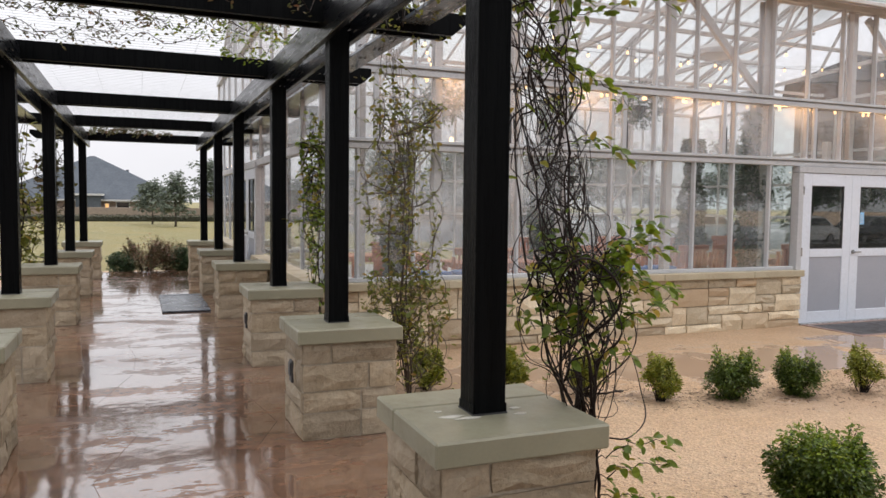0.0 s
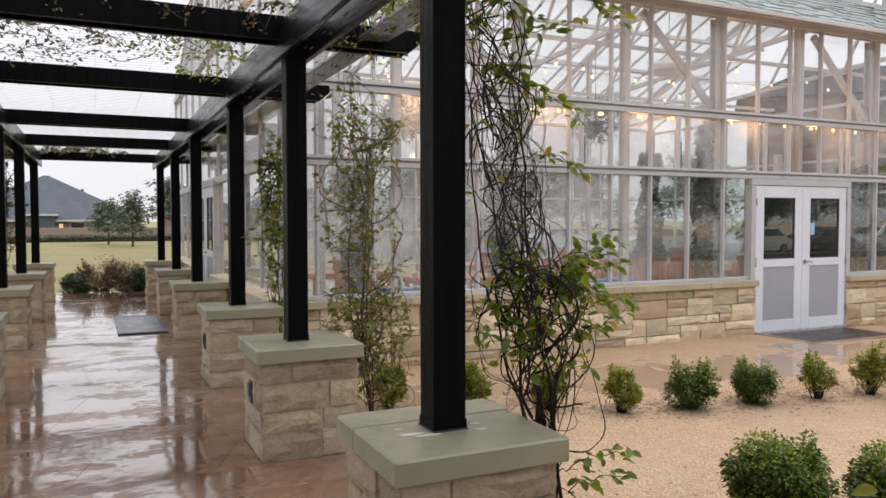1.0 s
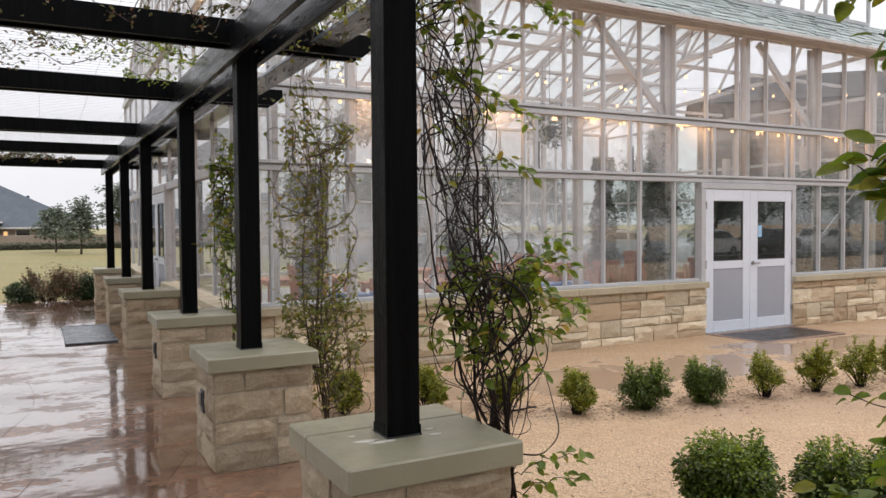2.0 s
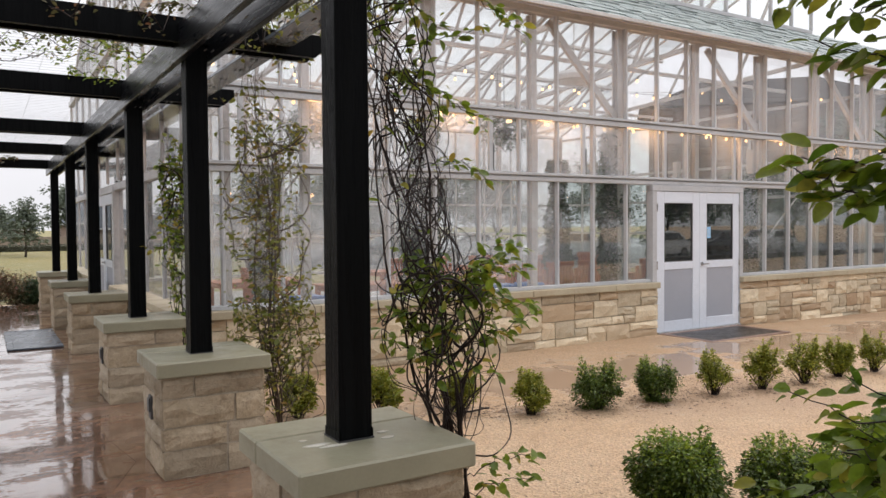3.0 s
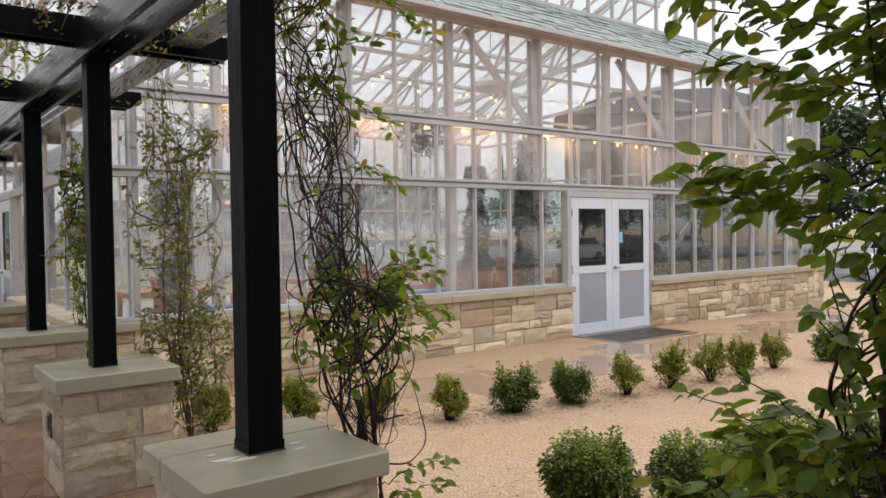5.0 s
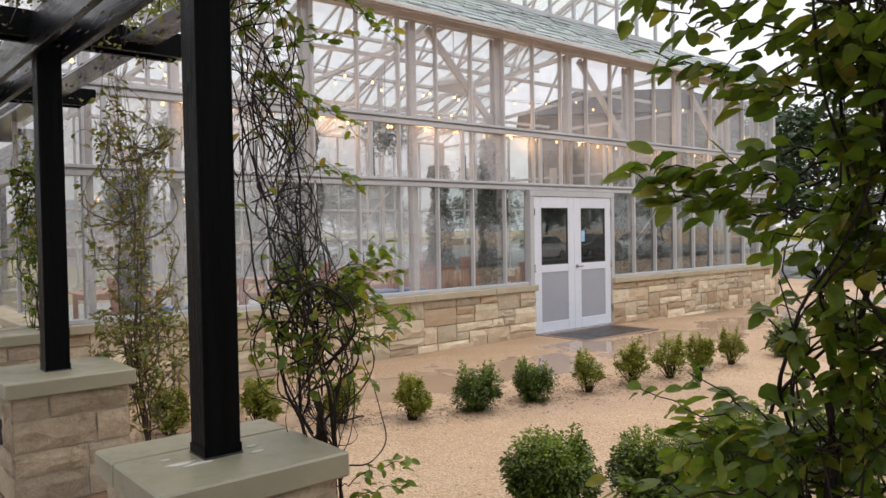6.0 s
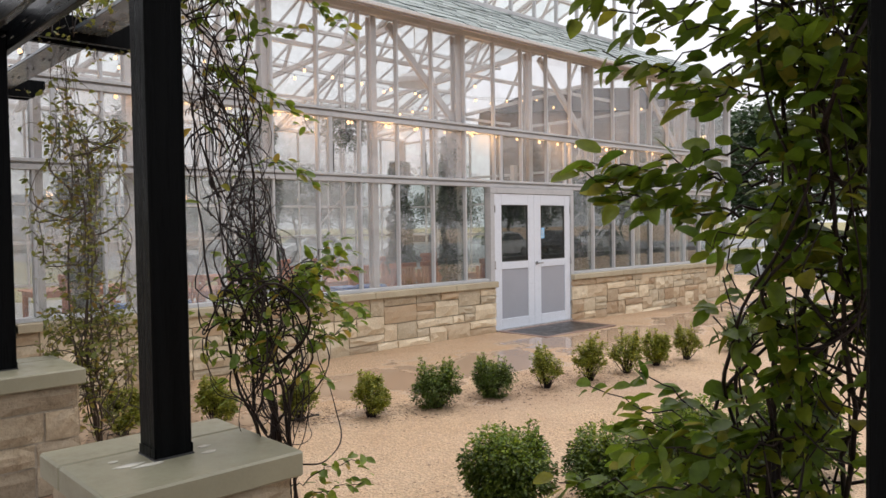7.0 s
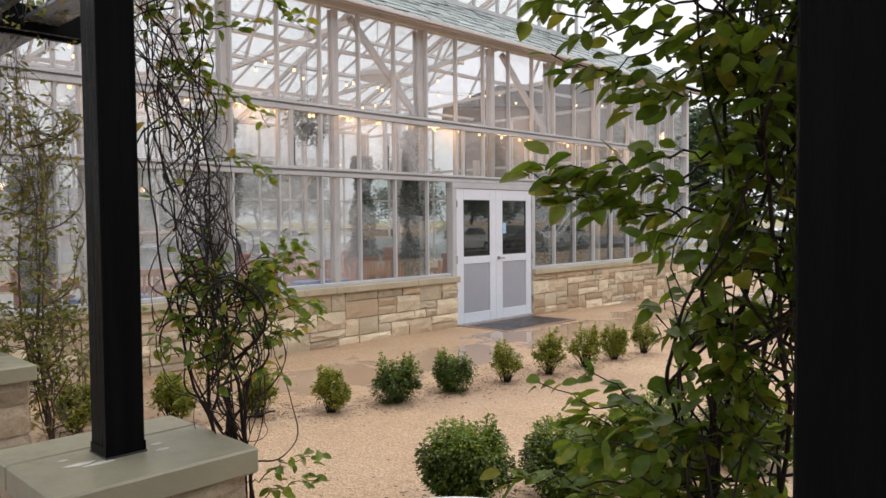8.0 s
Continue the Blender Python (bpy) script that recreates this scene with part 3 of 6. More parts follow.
def stain(x, y, rx, ry, seed):
    r = random.Random(seed)
    bm = bmesh.new()
    pts = [bm.verts.new((rx * math.cos(a) * r.uniform(0.7, 1.1), ry * math.sin(a) * r.uniform(0.7, 1.1), 0.0025)) for a in (2 * math.pi * k / 11 for k in range(11))]
    top = bmesh.ops.extrude_face_region(bm, geom=[bm.faces.new(pts)])
    for v in (g for g in top["geom"] if isinstance(g, bmesh.types.BMVert)):
        v.co.z -= 0.002
    bmesh.ops.recalc_face_normals(bm, faces=bm.faces[:])
    o = link("mineral_patch", bm, M_STAIN)
    o.matrix_world = pose(x, y, CAP_Z)
    tagged(o, "pale lime bloom patch on the sawn stone cap", "stain")


for k, (dx, dy, rx, ry) in enumerate(((-0.085, 0.02, 0.055, 0.018), (0.19, -0.03, 0.032, 0.016), (0.205, 0.05, 0.026, 0.016), (-0.03, -0.02, 0.06, 0.015), (-0.11, 0.1, 0.02, 0.012))):
    stain(POST_X + dx, ROWS_Y[1] + POST_OFF + dy, rx, ry, k)

# beams in pairs along each row, an outer fascia, and a doubled rafter over every post
BEAM_Y0, BEAM_Y1 = -2.6, 17.0
for s, base in ((1, POST_X), (-1, 2 * MID_X - POST_X)):
    for nm, a, b, z0, z1 in (("inner_beam", -0.045, -0.002, POST_TOP, 2.865), ("outer_beam", POST_W + 0.002, POST_W + 0.045, POST_TOP, 2.865), ("purlin_board", 0.495, 0.705, 2.798, 2.826)):
        x0, x1 = sorted((base + s * a, base + s * b))
        b_ = link("pergola_beam", box(x0, x1, BEAM_Y0, BEAM_Y1, z0, z1, 0.004), M_BEAM)
        tagged(b_, "long wet black painted pergola beam carried on the posts", "beam", "pergola beams")
        if nm == "purlin_board":
            b_.data.materials[0] = M_BOARD
            tagged(b_, "wet grey board lying flat between the rafter tails")
        for k in range(18):
            yk = 0.9 + 0.41 * k
            for o in (0.085, 0.125):
                part("bolt_plate", box(x0 + o - 0.004, x0 + o + 0.004, yk, yk + 0.06, z0 - 0.006, z0 - 0.001), M_DARKMETAL, b_)


def rafter(y):
    t = thing("pergola_rafter", MID_X, y, 2.73, "doubled black timber rafter with raked tail ends", "rafter", "pergola rafters")
    for o in (-0.078, 0.078):
        bm = bmesh.new()
        prof = [(-2.06, 0.10), (-1.96, 0.015), (1.96, 0.015), (2.06, 0.10), (2.06, 0.172), (-2.06, 0.172)]
        a = [bm.verts.new((x, o - 0.021, z)) for x, z in prof]
        b = [bm.verts.new((x, o + 0.021, z)) for x, z in prof]
        bm.faces.new(a)
        bm.faces.new(b[::-1])
        for i in range(len(prof)):
            j = (i + 1) % len(prof)
            bm.faces.new((a[j], a[i], b[i], b[j]))
        part("board", bm, M_BLACK, t)
    part("cap_strip", box(-1.80, 1.80, -0.055, 0.055, 0.15, 0.18), M_BLACK, t)


for y in ROWS_Y:
    rafter(y + POST_OFF + POST_W / 2)
rafter(-2.2)


def wire_mesh():
    bm = bmesh.new()
    y = -2.4
    while y < 16.9:
        z = 2.935 + 0.006 * math.sin(y * 3)
        tube(bm, [Vector((-1.65, y, z)), Vector((MID_X, y, z - 0.012)), Vector((1.85, y, z))], 0.0016, 0.0016, 3)
        y += 0.105
    for x in (-1.3, -0.85, -0.4, 0.05, 0.5, 0.95, 1.4):
        tube(bm, [Vector((x, yy, 2.937)) for yy in (-2.4, 4, 10, 16.9)], 0.0014, 0.0014, 3)
    o = link("wire_mesh", bm, M_WIRE)
    tagged(o, "fine galvanised wire stretched over the pergola rafters", "wire", kind="stuff")


wire_mesh()

# ---------------------------------------------------------------- glasshouse
F = 7.88
GX0, GX1 = 1.85, 16.6
PITCH, MUL0 = 0.653, 8.08
DOOR_X0, DOOR_X1, DOOR_B, DOOR_T = 8.645, 10.575, -0.09, 2.05
SILL_Z, RAIL1, RAIL2, EAVE = 0.69, 2.205, 3.03, 4.42
BACK_Y, TIER_Y, TIER_Z, RIDGE_Z, BACK_Z, TIER_X1 = 19.2, 9.1, 5.42, 8.6, 4.55, 14.6
mull_x = [MUL0 + PITCH * k for k in range(-9, 14)]
mull_x = [x for x in mull_x if GX0 + 0.2 < x < GX1 - 0.2]


def stone_wall(name, x0, x1, y, z0, z1, seed, label):
    r = random.Random(seed)
    w = link(name, box(x0, x1, y + 0.03, y + 0.28, z0 - 0.15, z1), M_MORTAR)
    tagged(w, label, "wall", kind="structure")
    return w, r


WALLS = []
WALLS.append(("wall_south_1", GX0 - 0.12, DOOR_X0, 0.0, 101))
WALLS.append(("wall_south_2", DOOR_X1, GX1 + 0.1, -0.02, 102))
LATER = []
for nm, x0, x1, dz, sd in WALLS:
    zb = -0.12 if x0 < 5 else -0.22
    w, r = stone_wall(nm, x0, x1, F - 0.10, zb, SILL_Z - 0.09, sd, "low wall of buff random ashlar limestone under the glazing")
    LATER.append((w, (x0, F - 0.07, zb), 0, ashlar(x1 - x0, SILL_Z - 0.09 - zb, 0.118, r, (5, 2)), r))
    a = x0
    sill = thing("stone_sill", x0, F, SILL_Z, "long buff sawn limestone sill capping the low wall", "sill", kind="structure")
    while a < x1 - 0.01:
        b = min(x1, a + 1.5)
        if x1 - b < 0.5:
            b = x1
        part("sill_slab", box(a - x0 + 0.002, b - x0 - 0.002, -0.17, 0.12, -0.088, 0.0, 0.008), M_CAPB, sill)
        a = b
# low wall along the walk
w = link("wall_west", box(GX0 - 0.12, GX0 + 0.14, F - 0.07, 12.45, -0.2, SILL_Z - 0.09), M_MORTAR)
tagged(w, "low limestone wall beside the pergola walk", "wall", kind="structure")
r = random.Random(103)
LATER.append((w, (GX0 - 0.13, 12.45, -0.12), 270, ashlar(12.45 - F + 0.1, SILL_Z + 0.03, 0.1, r), r))
w = link("wall_west_far", box(GX0 - 0.12, GX0 + 0.14, 14.85, BACK_Y, -0.2, SILL_Z - 0.09), M_PSTONE)
tagged(w, "low limestone wall beside the pergola walk", "wall", kind="structure")
for a, b in ((F - 0.17, 12.45), (14.85, BACK_Y)):
    s = thing("stone_sill", GX0, a, SILL_Z, "pale sawn limestone sill along the walk", "sill", kind="structure")
    part("sill_slab", box(-0.17, 0.16, 0, b - a, -0.088, 0.0, 0.008), M_CAPB, s)

south = thing("glazed_wall_south", GX0, F, 0, "tall misted greenhouse glazing in pale aluminium bars", "window", kind="structure")


def sbox(name, x0, x1, y0, y1, z0, z1, mt=M_ALU, bevel=0.004, label=""):
    return part(name, box(x0 - GX0, x1 - GX0, y0, y1, z0, z1, bevel), mt, south, label)


def spane(x0, x1, z0, z1, mt, y=0.02):
    p = part("pane", box(x0 - GX0 + 0.002, x1 - GX0 - 0.002, y, y + 0.005, z0, z1), mt, south)
    p.visible_shadow = False
    return p


# rails
for z, h in ((RAIL1, 0.055), (RAIL2, 0.06)):
    sbox("rail", GX0, GX1, -0.055, 0.06, z - h, z, M_RAIL, label="pale grey aluminium rail")
    sbox("rail_lip", GX0, GX1, -0.075, 0.05, z + 0.02, z + 0.055, M_ALU)
    sbox("rail_cover", GX0, GX1, -0.03, 0.06, z, z + 0.02, M_RAIL)
for a, b in ((GX0, DOOR_X0 - 0.09), (DOOR_X1 + 0.09, GX1)):
    sbox("sill_rail", a, b, -0.05, 0.06, SILL_Z, SILL_Z + 0.045, M_ALU, label="pale grey aluminium rail")
sbox("eave_plate", GX0, GX1, -0.03, 0.06, EAVE - 0.02, EAVE + 0.12, M_RAIL)
sbox("corner_post", GX0 - 0.05, GX0 + 0.07, -0.05, 0.08, SILL_Z, EAVE, M_ALU)
sbox("corner_post", GX1 - 0.07, GX1 + 0.05, -0.05, 0.08, SILL_Z, EAVE, M_ALU)
BANDS = ((SILL_Z + 0.045, RAIL1 - 0.055), (RAIL1 + 0.055, RAIL2 - 0.06), (RAIL2 + 0.055, EAVE - 0.02))
for k, (z0, z1) in enumerate(BANDS):
    xs = [x for x in mull_x if k or not (DOOR_X0 - 0.12 < x < DOOR_X1 + 0.12)]
    for x in xs:
        sbox("mullion", x - 0.015, x + 0.015, -0.035, 0.035, z0, z1, M_ALU, 0.003)
    edges = [GX0 + 0.07] + xs + [GX1 - 0.07]
    for a, b in zip(edges, edges[1:]):
        if k == 0 and a < DOOR_X0 < b:
            spane(a + 0.019, DOOR_X0 - 0.10, z0, z1, M_GLASS_LOW)
            spane(DOOR_X1 + 0.10, b - 0.019, z0, z1, M_GLASS_LOW)
            continue
        spane(a + 0.015, b - 0.015, z0, z1, (M_GLASS_FOG if b < 6.9 else M_GLASS_LOW, M_GLASS_MIST if b < 8.3 else M_GLASS_FOG, M_GLASS)[k])
# operable vents in the middle band: wider frame pairs, a dark strip standing for the shaded gap
for x in (2.42, 4.02, 5.66, 7.25, 8.89, 10.52, 12.15, 13.8, 15.4):
    z0, z1 = BANDS[1]
    sbox("vent_stile", x - 0.045, x + 0.012, -0.045, -0.005, z0, z1, M_ALU, 0.003)
    sbox("vent_gasket", x + 0.014, x + 0.034, -0.04, -0.01, z0 + 0.02, z0 + 0.36, M_DARKMETAL, 0.0)

# shingled skirt roof with its eave, and the glazed tier above
skirt = thing("skirt_roof", GX0, F, EAVE, "wet grey-green shingled skirt roof above the glazing", "roof", kind="structure")
EY0, EZ0 = -0.32, EAVE - 0.06
part("fascia", box(-0.3, GX1 - GX0 + 0.35, EY0 - 0.02, EY0 + 0.03, -0.05, -0.015, 0.004), M_FASCIA, skirt, "weathered brown-grey metal fascia")
part("gutter", box(-0.3, GX1 - GX0 + 0.35, EY0 - 0.05, EY0 - 0.022, -0.03, 0.02, 0.004), M_STEEL, skirt)
bm = bmesh.new()
bar(bm, (-0.3, (EY0 + TIER_Y - F) / 2, (0.0 + TIER_Z - EAVE) / 2 - 0.05), (GX1 - GX0 + 0.35, (EY0 + TIER_Y - F) / 2, (TIER_Z - EAVE) / 2 - 0.05), 0.02, 0.02)
slope_len = math.hypot(TIER_Y - F - EY0, TIER_Z - EAVE)
slope = math.atan2(TIER_Z - EAVE, TIER_Y - F - EY0)
deck = Matrix.Translation((0, EY0, 0)) @ Matrix.Rotation(slope, 4, "X")
blk(bm, -0.3, GX1 - GX0 + 0.35, 0, slope_len, -0.04, -0.012, 0, deck)
part("deck", bm, M_STEEL, skirt)
sh_me = []
for s in range(5):
    r = random.Random(400 + s)
    b_ = bmesh.new()
    blk(b_, -0.5, 0.5, 0, 1, 0, 1)
    for v in b_.verts:
        if v.co.y < 0.5:
            v.co.z += 0.9 + r.uniform(-0.3, 0.3)
            v.co.y += r.uniform(-0.08, 0.08)
    me = bpy.data.meshes.new("shingle")
    b_.to_mesh(me)
    b_.free()
    me.materials.append(M_SHINGLE)
    sh_me.append(me)


def lay_shingles():
    r = random.Random(9)
    rows, joined, count = 9, bmesh.new(), 0
    for k in range(rows):
        y = slope_len * k / rows
        x = -0.3 + r.uniform(0, 0.2)
        while x < GX1 - GX0 + 0.2:
            w = r.uniform(0.26, 0.42)
            m = deck @ Matrix.Translation((x + w / 2, y, -0.012)) @ Matrix.Diagonal((w - 0.006, slope_len / rows * 1.25, 0.014 + r.uniform(0, 0.010), 1))
            if 5.0 < x + GX0 < 13.0 and count < 300:
                shared("shingle", sh_me[r.randrange(5)], skirt, m)
                count += 1
            else:
                t_ = bmesh.new()
                t_.from_mesh(sh_me[r.randrange(5)])
                merge(joined, t_, m)
            x += w
    o = part("shingles", joined, M_SHINGLE, skirt)
    tagged(o, kind="stuff")


tier = thing("upper_glazed_tier", GX0, TIER_Y, TIER_Z, "upper glass tier of the greenhouse with white bars", "window", kind="structure")
TW = TIER_X1 - GX0
for z0, z1 in ((0.0, 0.07), (0.98, 1.03), (RIDGE_Z - TIER_Z - 0.08, RIDGE_Z - TIER_Z)):
    part("rail", box(0, TW, -0.03, 0.05, z0, z1, 0.004), M_ALU, tier)
n = int(TW / PITCH)
for i in range(n + 1):
    x = TW * i / n
    part("mullion", box(x - 0.02, x + 0.02, -0.03, 0.04, 0.07, RIDGE_Z - TIER_Z - 0.08, 0.003), M_ALU, tier)
    if i < n:
        p_ = part("pane", box(x + 0.02, x + TW / n - 0.02, 0.0, 0.005, 0.07, RIDGE_Z - TIER_Z - 0.08), M_GLASS_ROOF, tier)
        p_.visible_shadow = False

# glass roof falling to the back, its bars running front to back
roof = thing("glass_roof", GX0, TIER_Y, RIDGE_Z, "glass greenhouse roof on white steel bars", "roof", kind="structure")
DEPTH, DROP = BACK_Y - TIER_Y, RIDGE_Z - BACK_Z
rl, ra = math.hypot(DEPTH, DROP), -math.atan2(DROP, DEPTH)
rm = Matrix.Rotation(ra, 4, "X")
NB = int((GX1 - GX0) / 0.66)
for i in range(NB + 1):
    x = (GX1 - GX0) * i / NB
    part("roof_bar", blk(bmesh.new(), x - 0.022, x + 0.022, 0, rl, -0.05, 0.0, 0, rm), M_STEEL, roof)
    if i < NB:
        p_ = part("roof_pane", blk(bmesh.new(), x + 0.03, x + (GX1 - GX0) / NB - 0.03, 0, rl, -0.008, -0.003, 0, rm), M_GLASS_ROOF, roof)
        p_.visible_shadow = False
for k in range(8):
    y = rl * k / 7
    part("purlin", blk(bmesh.new(), 0, GX1 - GX0, y - 0.035, y + 0.035, -0.15, -0.065, 0, rm), M_STEEL, roof)
# back and side walls
for nm, pts, axis, lab in (("glazed_wall_north", (GX0, GX1), "x", "misted back greenhouse wall of glass in white bars"), ("glazed_wall_east", (F, BACK_Y), "y", "end greenhouse wall of glass in white bars")):
    g = thing(nm, 0, 0, 0, lab, "window", kind="structure")
    a0, a1 = pts
    nn = int((a1 - a0) / 1.0)

    def put(name, u0, u1, z0, z1, th, mt):
        if axis == "x":
            b_ = box(u0, u1, BACK_Y - th, BACK_Y + th, z0, z1)
        else:
            b_ = box(GX1 - th, GX1 + th, u0, u1, z0, z1)
        return part(name, b_, mt, g)

    top = BACK_Z - 0.1 if axis == "x" else EAVE - 0.06
    for i in range(nn + 1):
        u = a0 + (a1 - a0) * i / nn
        put("mullion", u - 0.025, u + 0.025, -0.1, top, 0.03, M_STEEL)
        if i < nn:
            put("pane", u + 0.03, u + (a1 - a0) / nn - 0.03, 0.3, top, 0.003, M_GLASS_FOG if axis == "x" else M_GLASS_ROOF).visible_shadow = False
    for z in (0.3, 1.3, RAIL1, RAIL2, top):
        put("rail", a0, a1, z - 0.035, z + 0.035, 0.035, M_STEEL)

# wall beside the pergola walk, with its own pair of doors
west = thing("glazed_wall_west", GX0, F, 0, "greenhouse glazing beside the walk in pale aluminium bars", "window", kind="structure")


def wtop(y):
    return EAVE - 0.06 if y < TIER_Y - F else RIDGE_Z - DROP * (y - (TIER_Y - F)) / DEPTH - 0.12


WY = [0.08 + 1.12 * k for k in range(10)]
for y0, y1 in zip(WY, WY[1:] + [BACK_Y - F]):
    z0 = SILL_Z + 0.045
    if 12.5 - F < (y0 + y1) / 2 < 14.85 - F:
        z0 = 2.3
    part("mullion", box(-0.025, 0.02, y0 - 0.02, y0 + 0.02, z0, wtop(y0), 0.003), M_ALU, west)
    for a, b in ((z0, RAIL1 - 0.055), (RAIL1 + 0.055, RAIL2 - 0.06), (RAIL2 + 0.055, EAVE - 0.06), (EAVE + 0.04, wtop(y0 + 0.01) - 0.05)):
        if b - a > 0.05:
            part("pane", box(-0.003, 0.003, y0 + 0.02, y1 - 0.02, a, b), M_GLASS, west).visible_shadow = False
for z in (RAIL1, RAIL2, EAVE):
    part("rail", box(-0.06, 0.06, 0.08, BACK_Y - F, z - 0.055, z + 0.05, 0.004), M_RAIL, west, "pale grey aluminium rail")
for k in range(9):
    z, a = 4.9 + 0.42 * k, TIER_Y - F
    e = (RIDGE_Z - 0.2 - z) / DROP * DEPTH + a
    part("rail", box(-0.02, 0.02, a, min(e, BACK_Y - F), z - 0.014, z + 0.014), M_RAIL, west)
for k in range(24):
    y = TIER_Y - F + 0.2 + 0.40 * k
    if wtop(y) - EAVE > 0.3:
        part("glazing_bar", box(-0.015, 0.015, y - 0.012, y + 0.012, EAVE + 0.05, wtop(y)), M_RAIL, west)


def hung_doors(name, m, width, bottom, top, label, sign=False):
    """A pair of glazed doors in a frame; local x along the wall, face towards -y."""
    t = thing(name, label=label, category="door", kind="structure")
    t.matrix_world = m
    w2 = width / 2
    for s in (-1, 1):
        part("jamb", box(s * (w2 + 0.045) - 0.045, s * (w2 + 0.045) + 0.045, -0.06, 0.08, bottom, top + 0.005, 0.004), M_RAIL, t)
    part("head", box(-w2 - 0.09, w2 + 0.09, -0.06, 0.08, top + 0.008, top + 0.095, 0.004), M_RAIL, t)
    part("threshold", box(-w2, w2, -0.10, 0.10, bottom - 0.03, bottom + 0.015, 0.005), M_CHROME, t)
    for s in (-1, 1):
        x0, x1 = (-w2 + 0.003, -0.002) if s < 0 else (0.002, w2 - 0.003)
        bm = bmesh.new()
        st = 0.17
        zg0, zg1, zp0, zp1 = bottom + 1.07, top - 0.17, bottom + 0.17, bottom + 0.955
        a, b = x0 + st, x1 - st + 0.02
        blk(bm, x0, a, -0.045, 0.0, bottom + 0.015, top, 0.003)
        blk(bm, b, x1, -0.045, 0.0, bottom + 0.015, top, 0.003)
        blk(bm, a, b, -0.045, 0.0, zg1, top, 0.003)
        blk(bm, a, b, -0.045, 0.0, zp1, zg0, 0.003)
        blk(bm, a, b, -0.045, 0.0, bottom + 0.015, zp0, 0.003)
        d = part("leaf", bm, M_DOOR, t)
        part("panel", box(a, b, -0.032, -0.014, zp0, zp1), M_PANEL, d, "grey perforated kick panel")
        part("glass", box(a, b, -0.025, -0.019, zg0, zg1), M_GLASS_DOOR, d).visible_shadow = False
        gb = bmesh.new()
        for u0, u1, v0, v1 in ((a, a + 0.012, zg0, zg1), (b - 0.012, b, zg0, zg1), (a, b, zg0, zg0 + 0.012), (a, b, zg1 - 0.012, zg1)):
            blk(gb, u0, u1, -0.04, -0.006, v0, v1)
        part("glazing_bead", gb, M_DARKMETAL, d)
        hx = x0 if s < 0 else x1
        for z in (bottom + 0.28, bottom + 1.03, top - 0.24):
            part("hinge", box(hx - 0.012, hx + 0.012, -0.066, -0.046, z - 0.06, z + 0.06, 0.003), M_CHROME, d)
    hb = bmesh.new()
    lathe(hb, [(0.03, 0), (0.03, 0.012), (0.012, 0.014), (0.012, 0.05)], 12, Matrix.Translation((0.055, -0.046, bottom + 1.02)) @ Matrix.Rotation(radians(90), 4, "X"))
    blk(hb, 0.045, 0.17, -0.105, -0.088, bottom + 1.01, bottom + 1.03, 0.004)
    part("lever_handle", hb, M_CHROME, t, "brushed steel lever")
    if sign:
        part("notice", box(0.185, 0.285, -0.0285, -0.0265, bottom + 1.42, bottom + 1.60), M_SIGN, t, "small pale blue notice on the glass")
        for k in range(4):
            part("print_bar", box(0.20, 0.27 - 0.012 * (k % 2), -0.0305, -0.029, bottom + 1.45 + 0.032 * k, bottom + 1.459 + 0.032 * k), M_TRIM, t)
    return t


hung_doors("door_1", pose((DOOR_X0 + DOOR_X1) / 2, F - 0.03, 0), DOOR_X1 - DOOR_X0, DOOR_B, DOOR_T, "closed white double doors with glass above grey panels", True)
sd = hung_doors("door_2", pose(GX0 - 0.02, 13.65, 0, 0, 0, -90), 2.1, -0.02, 2.12, "closed white double doors opening onto the covered walk")


def door_mat(name, x0, x1, y0, y1, z, label, pad=M_MAT, rim=M_MATRIM):
    t = thing(name, (x0 + x1) / 2, (y0 + y1) / 2, z, label, "doormat")
    a, b = (x1 - x0) / 2, (y1 - y0) / 2
    part("pad", box(-a + 0.05, a - 0.05, -b + 0.05, b - 0.05, 0, 0.016, 0.003), pad, t)
    bm = bmesh.new()
    for u0, u1, v0, v1 in ((-a, a, -b, -b + 0.08), (-a, a, b - 0.08, b), (-a, -a + 0.08, -b + 0.08, b - 0.08), (a - 0.08, a, -b + 0.08, b - 0.08)):
        blk(bm, u0, u1, v0, v1, 0, 0.022, 0.006)
    part("border", bm, rim, t, "rubber border")


link_step = link("door_step", box(DOOR_X0 - 0.1, DOOR_X1 + 0.1, F - 0.12, F + 0.3, -0.3, DOOR_B - 0.03), M_SCREED)
tagged(link_step, "concrete threshold slab under the double doors", "step", kind="structure")
door_mat("door_mat", 8.67, 10.46, 6.80, F - 0.12, -0.108, "wet black rubber doormat with a brown border")
door_mat("walk_mat", 0.28, 0.93, 10.95, 12.95, 0.002, "wet dark grey entrance mat on the flagstones", M_WETMAT, M_WETMAT)

# inside: floor, steel columns, braces, ivy posts, chairs, tables, string lights
fl = link("floor_inside", box(GX0 + 0.1, GX1 - 0.1, F + 0.2, BACK_Y - 0.05, -0.3, -0.07), M_SCREED)
tagged(fl, "smooth concrete floor inside the greenhouse", "floor", kind="structure")


